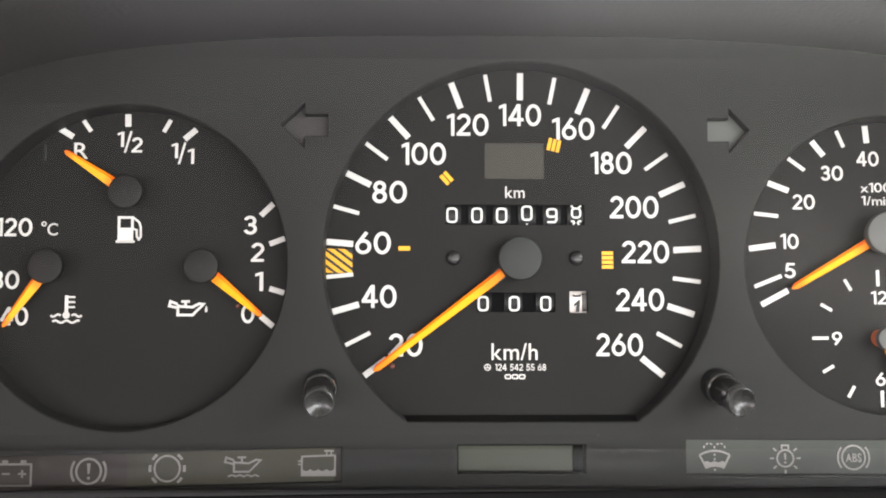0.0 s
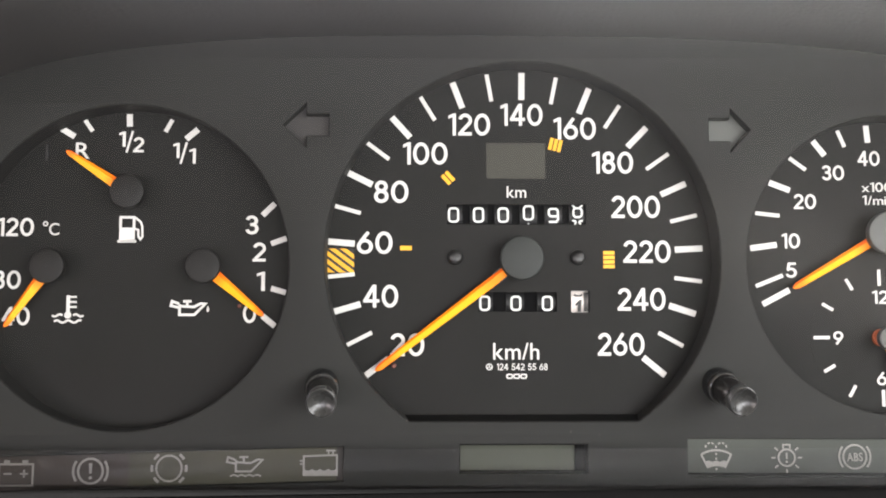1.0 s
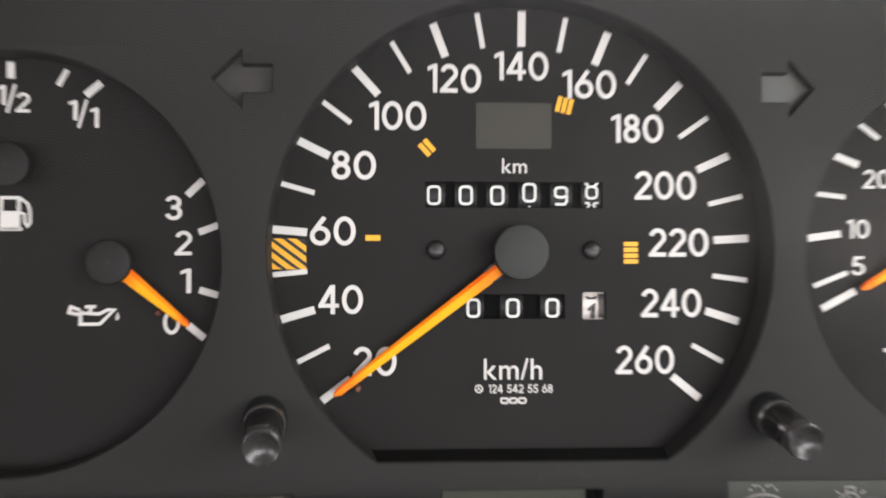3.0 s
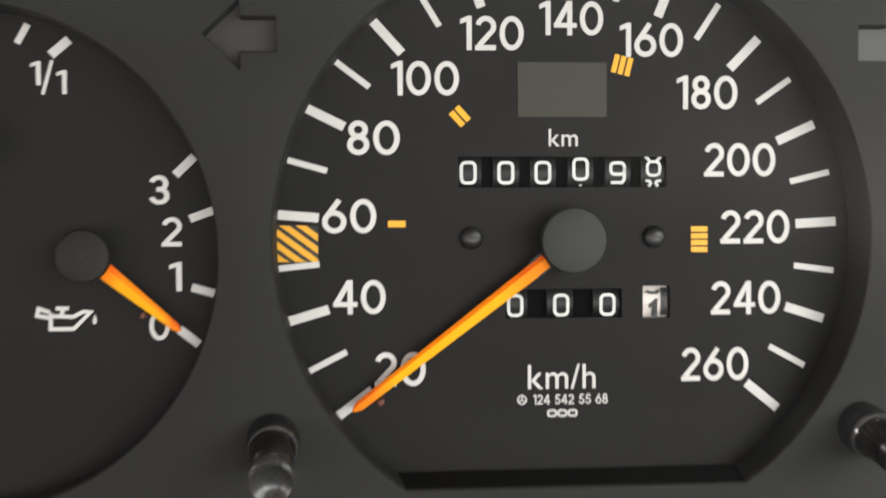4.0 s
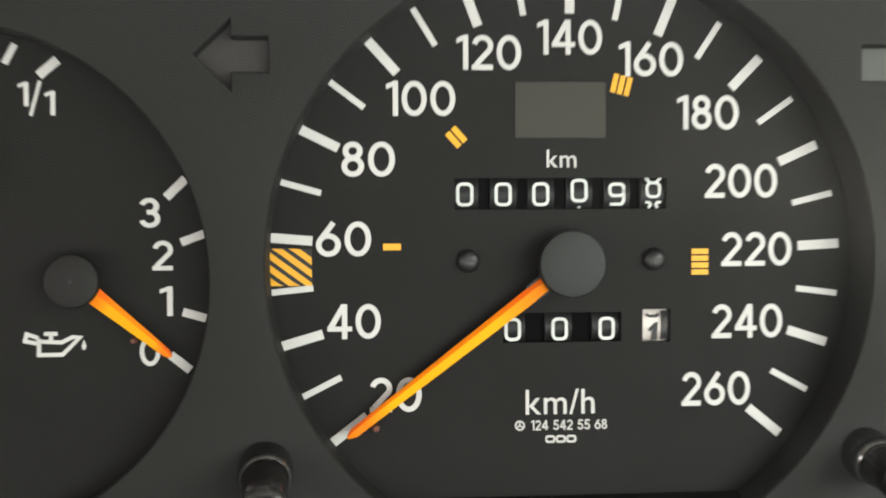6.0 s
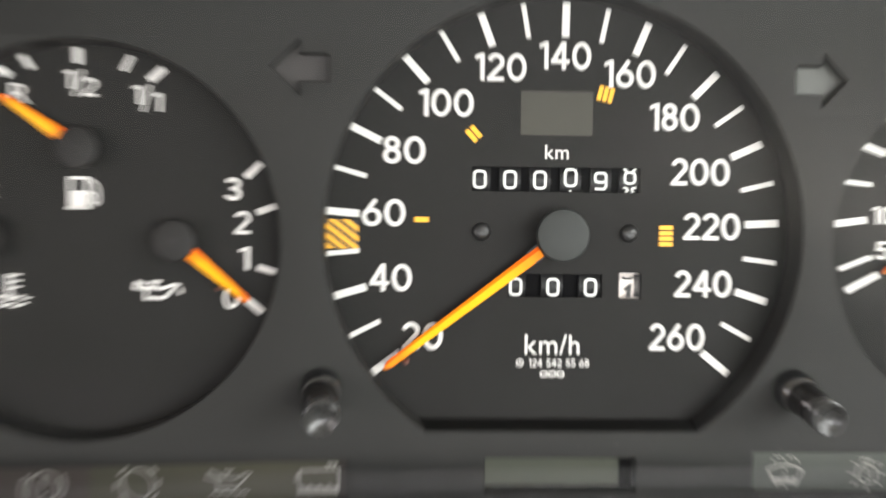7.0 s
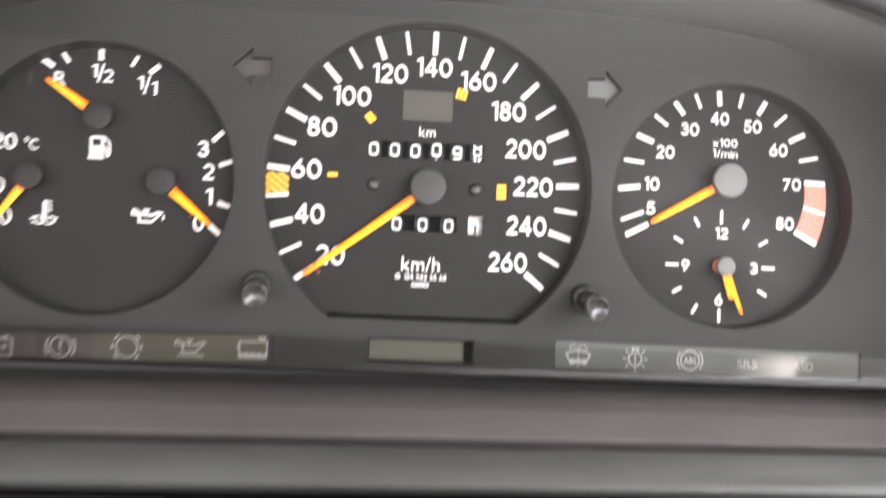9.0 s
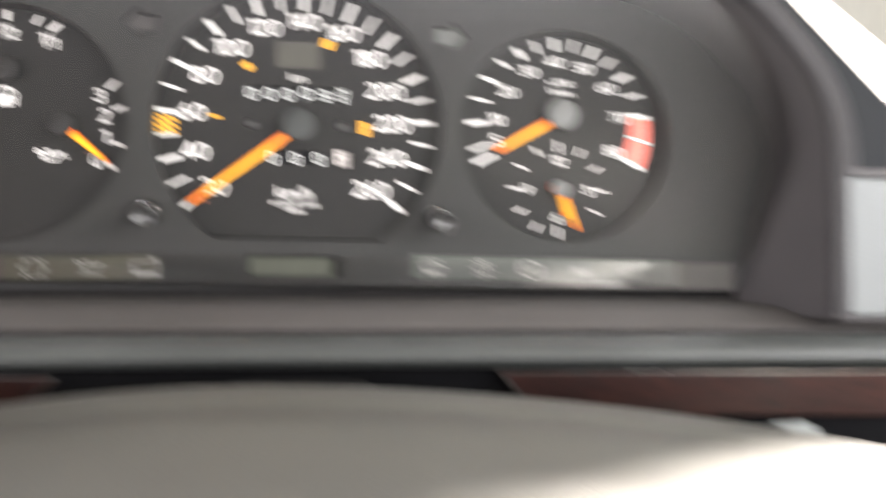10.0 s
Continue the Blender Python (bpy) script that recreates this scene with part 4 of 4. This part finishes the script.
# ---- knobs ----
def knob(base, name, label):
    """A push knob on a collar, its stem ribbed, drooping a little and leaning to the driver's door."""
    t = thing(name, (base[0], FRONT, base[1]), label, "knob", "cluster knobs")
    lean = Matrix.Translation((base[0], FRONT, base[1])) @ Matrix.Rotation(radians(12.5), 4, "X") @ Matrix.Rotation(radians(5), 4, "Z") @ Matrix.Translation((-base[0], -FRONT, -base[1]))
    def put(part_name, profile, mat, steps=32, ribs=0.0, words=""):
        bm = turned(bmesh.new(), *base, profile, steps)
        if ribs:
            for v in bm.verts:
                k = 1 + (ribs if int(round(math.atan2(v.co.x - base[0], v.co.z - base[1]) / (2 * math.pi) * steps)) % 2 else 0)
                v.co.x, v.co.z = base[0] + (v.co.x - base[0]) * k, base[1] + (v.co.z - base[1]) * k
        bmesh.ops.transform(bm, matrix=lean, verts=bm.verts)
        return part(part_name, bm, mat, t, words, smooth=45)
    put("collar", [(5.0, FRONT + 1.6), (5.1, FRONT - 2.2), (4.9, FRONT - 3.4), (4.5, FRONT - 3.9), (4.2, FRONT - 3.2)], KNOB, words="glossy black collar")
    put("ring", [(4.15, FRONT - 2.6), (4.75, FRONT - 3.7), (4.7, FRONT - 4.3), (4.4, FRONT - 4.6), (4.1, FRONT - 4.4), (4.05, FRONT - 3.4)], RING, words="bright metallic rim of the collar")
    put("stem", [(4.0, FRONT), (4.0, FRONT - 13.5), (3.8, FRONT - 14.2)], KNOB_STEM, 48, -0.04)
    put("cap", [(3.9, FRONT - 13.9), (4.1, FRONT - 14.2), (4.15, FRONT - 16.6), (4.0, FRONT - 17.1), (3.75, FRONT - 17.25), (3.5, FRONT - 17.1), (2.9, FRONT - 16.55), (2.1, FRONT - 16.05), (1.2, FRONT - 15.75), (0.2, FRONT - 15.65)], KNOB_END, words="shiny dished smoke-grey end")
    return t


knob((-56.8, -37.8), "reset_knob", "glossy black push knob between fuel gauge and speedometer")
knob((58.2, -37.6), "clock_knob", "glossy black push knob between speedometer and rev counter")

# ---- clear cover ----
cover = thing("clear_cover", (0, -40, 0), "clear plastic cover over the whole instrument cluster", "cover")


def cover_sheet(name, profile, mat, label=""):
    bm = bmesh.new()
    xs = [-206 + i * 407 / 24 for i in range(25)]
    grid = [[bm.verts.new((x, y, z)) for z, y in profile] for x in xs]
    for a, b in zip(grid, grid[1:]):
        for i in range(len(profile) - 1):
            bm.faces.new((a[i], a[i + 1], b[i + 1], b[i]))
    return part(name, bm, mat, cover, label, smooth=60)


cover_sheet("pane", [(64.0, -55.8), (20, -40.8), (-30, -23.8), (-50, -17.0), (-55, -15.3)], CLEAR)
cover_sheet("lower_lip", [(-55, -15.3), (-56.5, -14.98), (-58, -14.68), (-59.5, -14.42), (-61, -14.17), (-62.5, -13.94), (-64, -13.72), (-65.3, -13.53), (-66.4, -13.37), (-67.0, -12.9), (-67.3, -11.8), (-67.3, -10.7)], CLEAR_EDGE, "shiny upright lower lip of the clear cover")

# ---- hood over the cluster ----
RIM_Y = -62.0


def shell(rows, name, mat, label, category, kind="", closed=True, skin_from=99):
    """A skin through rows of points of equal count."""
    bm = bmesh.new()
    rings = [[bm.verts.new(p) for p in row] for row in rows]
    pairs = list(zip(rings, rings[1:])) + ([(rings[-1], rings[0])] if closed else [])
    for row, (a, b) in enumerate(pairs):
        for i in range(len(a) - 1):
            bm.faces.new((a[i], a[i + 1], b[i + 1], b[i])).material_index = int(row >= skin_from)
    if closed:
        bm.faces.new([r[0] for r in rings])
        bm.faces.new([r[-1] for r in rings][::-1])
    return solid(name, bm, mat, label, category, kind, smooth=50)


def at_depth(pts, y):
    return [(x, y, z) for x, z in pts]


# The outer rows take the tone darkened for shade.
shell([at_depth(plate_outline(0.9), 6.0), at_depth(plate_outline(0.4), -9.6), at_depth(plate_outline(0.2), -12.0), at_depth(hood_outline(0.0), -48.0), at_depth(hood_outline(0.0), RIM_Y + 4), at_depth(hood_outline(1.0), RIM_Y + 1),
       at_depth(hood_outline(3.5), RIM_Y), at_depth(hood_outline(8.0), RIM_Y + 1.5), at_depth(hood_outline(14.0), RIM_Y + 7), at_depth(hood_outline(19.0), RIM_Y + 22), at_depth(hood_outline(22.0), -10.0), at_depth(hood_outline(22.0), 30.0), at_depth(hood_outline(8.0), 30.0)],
      "instrument_hood", [HOOD, HOOD_SKIN_SHADED], "dark brown-grey vinyl hood arching over the instrument cluster", "dashboard hood", skin_from=4)


# ---- dashboard below the cluster ----
def extruded(name, profile, x0, x1, mat, label, category="", kind="", smooth=40, slices=2, tilt=0.0, parent=None):
    """A profile in y and z drawn out along x; tilt: rise per millimetre along x."""
    bm = bmesh.new()
    rows = []
    for i in range(slices):
        x = x0 + (x1 - x0) * i / (slices - 1)
        rows.append([bm.verts.new((x, y, z + tilt * x)) for y, z in profile])
    k = len(profile)
    for a, b in zip(rows, rows[1:]):
        for i in range(k):
            j = (i + 1) % k
            bm.faces.new((a[i], a[j], b[j], b[i]))
    bm.faces.new(rows[0][::-1])
    bm.faces.new(rows[-1])
    if parent:
        return part(name, bm, mat, parent, label, smooth=smooth)
    return solid(name, bm, mat, label, category, kind, smooth=smooth)


TILT = 0.012
shelf = thing("dash_shelf", (0, -30, -94), "matt grey-brown vinyl dashboard shelf under the cluster", "dashboard")
extruded("shelf_panel", [(-8.6, -70.6), (-11.0, -71.8), (-13.5, -72.2), (-33.2, -74.95), (-34.2, -75.3), (-34.6, -76.0), (-34.6, -94.0), (10.0, -94.0), (10.0, -70.6)], -330, 330, VINYL, "", tilt=TILT, parent=shelf)
extruded("front_lip", [(-35.0, -76.0), (-35.3, -75.5), (-36.2, -75.7), (-45.0, -80.5), (-47.4, -81.6), (-48.5, -82.3), (-48.8, -82.9), (-48.3, -83.4), (-43.0, -83.6), (-43.0, -92.0), (-35.0, -92.0)], -330, 330, VINYL_LIP_LIT, "sloping front lip, coloured slightly paler as if catching light", tilt=TILT, parent=shelf)
extruded("padded_roll", [(-51.0, -95.5), (-51.0, -86.2), (-51.8, -85.3), (-53.5, -84.9), (-58.0, -84.8), (-63.0, -85.1), (-67.5, -85.9), (-71.0, -87.1), (-73.8, -88.7), (-75.6, -90.4), (-76.2, -92.0), (-75.7, -93.1), (-74.0, -94.3), (-71.2, -95.2), (-67.0, -95.7), (-62.0, -95.7)], -330, 330, ROLL, "blue-grey padded vinyl roll along the dashboard edge", "dashboard", tilt=TILT)
# Added dark strip imitating the shade in the gap under the cluster.
extruded("cluster_gap_shade", [(-8.8, -67.6), (-9.8, -68.0), (-10.0, -72.6), (-8.8, -73.0)], -196, 190, DULL_BLACK, "black strip added to imitate the shaded gap between cluster and shelf", "trim", kind="structure", tilt=TILT)
# The shade under the dashboard is put into this panel's black.
extruded("column_recess", [(-60.0, -94.2), (-66.0, -94.2), (-66.0, -140.0), (-60.0, -140.0)], -120, 120, RECESS_SHADE, "panel behind the steering column, blackened to imitate shadow", "dashboard", tilt=TILT)


bm = prism(bmesh.new(), [(-17, -130), (-17, -102.5), (-14, -100.2), (-6, -99.4), (22, -99.0), (31, -99.6), (34, -102), (34, -130)], -92, -70)
bmesh.ops.bevel(bm, geom=[e for e in bm.edges if abs(e.verts[0].co.y - e.verts[1].co.y) < 0.1], offset=1.5, segments=2, affect="EDGES")
solid("column_shroud", bm, DULL_BLACK, "black plastic shroud over the steering column", "steering column", smooth=40)


def wood_trim(corners, label):
    t = thing("wood_trim", (corners[0][0], -68.0, corners[0][1]), label, "trim", "wood trims")
    def leaning(bm):
        """The foot of the trim stands back, its face turned a little to the floor."""
        for v in bm.verts:
            v.co.y -= (v.co.z + 111.0) * 0.30 - 3.0
        return bm
    part("veneer", leaning(holed(corners, [], -70.5, -66.5, 0.6)), WOOD, t)
    part("edge_strip", leaning(stroke(bmesh.new(), [(corners[0][0], corners[0][1] + 0.2), (corners[1][0], corners[1][1] + 0.2)], 0.6, -70.9, -66.6)), CHROME, t, "thin bright strip along the upper edge")
    part("end_strip", leaning(stroke(bmesh.new(), [corners[0], corners[-1]], 0.6, -70.9, -66.6)), CHROME, t, "thin bright strip along the slanting end")
    return t


wood_trim([(75.5, -96.3), (330.0, -94.4), (330.0, -110.5), (89.0, -111.5)], "glossy dark red-brown burl wood trim strip with bright edge")
wood_trim([(-71.5, -98.9), (-330.0, -101.5), (-330.0, -119.5), (-91.0, -117.0)], "glossy dark red-brown burl wood trim strip with bright edge")
extruded("dash_lower_panel", [(-58.0, -94.0), (-64.0, -94.0), (-64.0, -330.0), (-58.0, -330.0)], -330, 330, RECESS_SHADE, "black lower dashboard panel behind the trims", "dashboard", kind="structure")

# ---- steering wheel pad, stalks ----
bm = bmesh.new()
profile = [(-96.0, -190.0), (-96.0, -108.0), (-97.0, -103.6), (-100.0, -100.4), (-105.0, -98.4), (-112.0, -97.6), (-140.0, -98.6), (-146.0, -99.2), (-148.0, -100.4), (-149.6, -100.4), (-151.5, -99.4), (-175.0, -102.4), (-205.0, -107.5), (-240.0, -116.0), (-270.0, -128.0), (-284.0, -145.0), (-286.0, -190.0)]
rows = []
for i in range(49):
    u = i / 48 * 2 - 1
    x = 236.0 * math.copysign(abs(u) ** 0.85, u)
    fall = x * x / (2200.0 if x > 0 else 1000.0) + max(abs(x) - 196, 0) ** 2 / 24.0
    rows.append([bm.verts.new((x, y - x * x / 900.0, max(z - fall, -215.0 + z * 0.02))) for y, z in profile])
k = len(profile)
for a, b in zip(rows, rows[1:]):
    for i in range(k):
        j = (i + 1) % k
        bm.faces.new((a[i], a[j], b[j], b[i]))
bm.faces.new(rows[0][::-1])
bm.faces.new(rows[-1])
solid("steering_wheel_pad", bm, PAD, "large light grey padded steering wheel centre with a seam", "steering wheel", smooth=50)


def stalk(p, q, r0, r1, name, label, end_mat):
    t = thing(name, p, label, "stalk", "steering column stalks")
    p, q = Vector(p), Vector(q)
    turn = (q - p).to_track_quat("Z", "Y").to_matrix().to_4x4()
    def rod(part_name, z0, z1, ra, rb, mat):
        b = bmesh.new()
        bmesh.ops.create_cone(b, cap_ends=True, segments=24, radius1=ra, radius2=rb, depth=z1 - z0, matrix=Matrix.Translation((0, 0, (z0 + z1) / 2)))
        bmesh.ops.bevel(b, geom=[e for e in b.edges if len(e.link_faces) == 2 and any(len(f.verts) > 4 for f in e.link_faces)], offset=1.0, segments=2, affect="EDGES")
        bmesh.ops.transform(b, matrix=Matrix.Translation(p) @ turn, verts=b.verts)
        return part(part_name, b, mat, t, smooth=40)
    n = (q - p).length
    rod("arm", 0, n * 0.8, r0, r1, STALK)
    rod("grip", n * 0.78, n, r1 * 1.3, r1 * 1.25, end_mat)
    return t


stalk((118.0, -84.0, -118.0), (177.0, -92.0, -112.6), 2.4, 2.0, "column_stalk", "short column stalk with pale grey end cap", STALK_END)
# The pale grip colour stands in for the highlight along the stalk's top.
stalk((-62.0, -98.0, -115.5), (-190.0, -108.0, -96.0), 4.5, 4.5, "column_stalk", "column stalk beside the steering wheel, its grip painted pale for a highlight", STALK_END)

# ---- driver's side of the dashboard ----
vent = thing("side_vent", (212.0, -60.0, -75.0), "pale grey side air vent housing beside the hood", "air vent")
part("housing", holed(round_rect(248.0, -50.0, 86.0, 51.5, 2.0, 3), [], -61.0, 10.0, 1.2), SIDE, vent)
part("frame", holed([(202.4, -77.5), (296, -77.5), (296, -20.5), (202.4, -20.5)], [round_rect(248.5, -49.5, 86.0, 51.0, 1.5, 3)], -59.5, 12.0, 0.8), HOOD, vent)
extruded("dash_side", [(-40.0, -23.0), (120.0, -23.0), (120.0, -300.0), (-40.0, -300.0)], 201, 330, HOOD, "dark vinyl end of the dashboard by the door", "dashboard", kind="structure")

# ---- the cabin round it (metres, upright) ----
def box(name, x0, x1, y0, y1, z0, z1, mat, label, category, kind="structure"):
    bm = bmesh.new()
    bmesh.ops.create_cube(bm, size=1.0)
    bmesh.ops.scale(bm, vec=(x1 - x0, y1 - y0, z1 - z0), verts=bm.verts)
    bmesh.ops.translate(bm, vec=((x0 + x1) / 2, (y0 + y1) / 2, (z0 + z1) / 2), verts=bm.verts)
    bmesh.ops.scale(bm, vec=(1000,) * 3, verts=bm.verts)
    return tagged(new(name, as_mesh(bm, name, mat)), label, category, kind=kind)


box("floor", -1.15, 0.50, -2.0, 0.80, -0.02, 0.0, CARPET, "dark carpeted cabin floor", "floor")
box("ceiling", -1.15, 0.50, -2.0, 0.45, 1.18, 1.21, LINER, "pale grey cloth headliner", "ceiling")
box("wall_driver_door", 0.48, 0.52, -2.0, 0.80, 0.0, 0.765, TRIM_WALL, "plain door trim under the driver's window", "wall")
box("wall_driver_post", 0.48, 0.52, -0.65, -0.55, 0.80, 1.18, TRIM_WALL, "plain post between the driver side windows", "wall")
box("wall_driver_rear", 0.48, 0.52, -2.0, -1.45, 0.80, 1.18, TRIM_WALL, "plain panel behind the driver side windows", "wall")
# Unseen panel, its edge shaped to keep the sun off hood and roll.
bm = bmesh.new()
sun_block_edge = [(-0.15, 1.18), (-0.134, 1.145), (-0.100, 1.062), (-0.046, 0.93), (0.0, 0.90), (0.06, 0.90), (0.12, 1.12), (0.55, 1.12), (0.55, 1.18)]
near = [bm.verts.new((480.0, y * 1000, z * 1000)) for y, z in sun_block_edge]
far = [bm.verts.new((520.0, y * 1000, z * 1000)) for y, z in sun_block_edge]
bm.faces.new(near)
bm.faces.new(far[::-1])
for i in range(9):
    bm.faces.new((near[i], near[(i + 1) % 9], far[(i + 1) % 9], far[i]))
tagged(new("wall_driver_sun_block", as_mesh(bm, "wall_driver_sun_block", TRIM_WALL)), "unseen panel by the driver's window, shaped to block the sun", "wall", kind="structure")
box("wall_passenger_door", -1.17, -1.13, -2.0, 0.80, 0.0, 0.80, TRIM_WALL, "plain door trim under the passenger window", "wall")
box("wall_passenger_post", -1.17, -1.13, -0.65, -0.55, 0.80, 1.18, TRIM_WALL, "plain post between the passenger side windows", "wall")
box("wall_passenger_rear", -1.17, -1.13, -2.0, -1.45, 0.80, 1.18, TRIM_WALL, "plain panel behind the passenger side windows", "wall")
box("wall_rear", -1.17, 0.52, -2.04, -2.0, 0.0, 0.87, TRIM_WALL, "plain rear bulkhead under the rear window", "wall")
box("wall_front", -1.17, 0.52, 0.80, 0.84, 0.0, 0.80, TRIM_WALL, "plain bulkhead under the windscreen", "wall")
box("dash_top", -1.13, 0.48, 0.06, 0.80, 0.70, 0.752, HOOD, "dark vinyl top of the dashboard", "dashboard")


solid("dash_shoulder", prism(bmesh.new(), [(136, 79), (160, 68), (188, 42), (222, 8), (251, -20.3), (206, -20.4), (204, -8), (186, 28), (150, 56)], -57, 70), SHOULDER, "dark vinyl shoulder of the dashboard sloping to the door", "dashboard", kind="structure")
PILLAR_EDGE = [(250, 177), (321, 122.6), (359, 93.5), (480, 0), (480, -60), (250, -60)]
bm = prism(bmesh.new(), PILLAR_EDGE, 170, 215)
bmesh.ops.bevel(bm, geom=bm.edges[:], offset=8, segments=3, affect="EDGES")
solid("windscreen_pillar", bm, PILLAR, "cream trimmed windscreen pillar lit by the sun", "pillar", kind="structure", smooth=40)
box("backdrop", 6.0, 6.1, -8.0, 12.0, -1.0, 5.0, OUTSIDE, "plain beige wall far outside the car, glowing in place of daylight", "backdrop")

# ---- dust ----
rng = random.Random(11)
bm = bmesh.new()


def fleck(c, across, up, size):
    """One pale fluff of dust, a bent scrap with a little thickness."""
    u, v = Vector(across) * size, Vector(up) * size
    n = u.cross(v).normalized() * size * 0.4
    c = Vector(c)
    top = bm.verts.new(c + n)
    ring = [bm.verts.new(c + u * math.cos(a) * rng.uniform(0.5, 1.2) + v * math.sin(a) * rng.uniform(0.5, 1.2)) for a in (0.3, 1.6, 2.9, 4.1, 5.3)]
    for k in range(5):
        bm.faces.new((ring[k], ring[(k + 1) % 5], top))
    bm.faces.new(ring[::-1])


for _ in range(70):
    x, f = rng.uniform(-170, 190), rng.uniform(0, 1)
    fleck((x, -14 - 19 * f, -72.2 - 2.65 * f + 0.02 + TILT * x), (1, 0, 0), (0, -0.99, -0.137), rng.uniform(0.06, 0.2))
for _ in range(40):
    fleck((rng.uniform(-70, 165), FRONT - 0.02, rng.uniform(-52, -46)), (1, 0, 0), (0, 0, 1), rng.uniform(0.05, 0.13))
for _ in range(26):
    a, r = rng.uniform(0, 6.28), 40 * math.sqrt(rng.uniform(0, 1))
    fleck((TACHO[0] + r * math.sin(a), -0.02, TACHO[1] + r * math.cos(a)), (1, 0, 0), (0, 0, 1), rng.uniform(0.05, 0.11))
solid("dust", bm, DUST, "pale dust flecks lying on the dashboard and dials", "dust", kind="stuff")
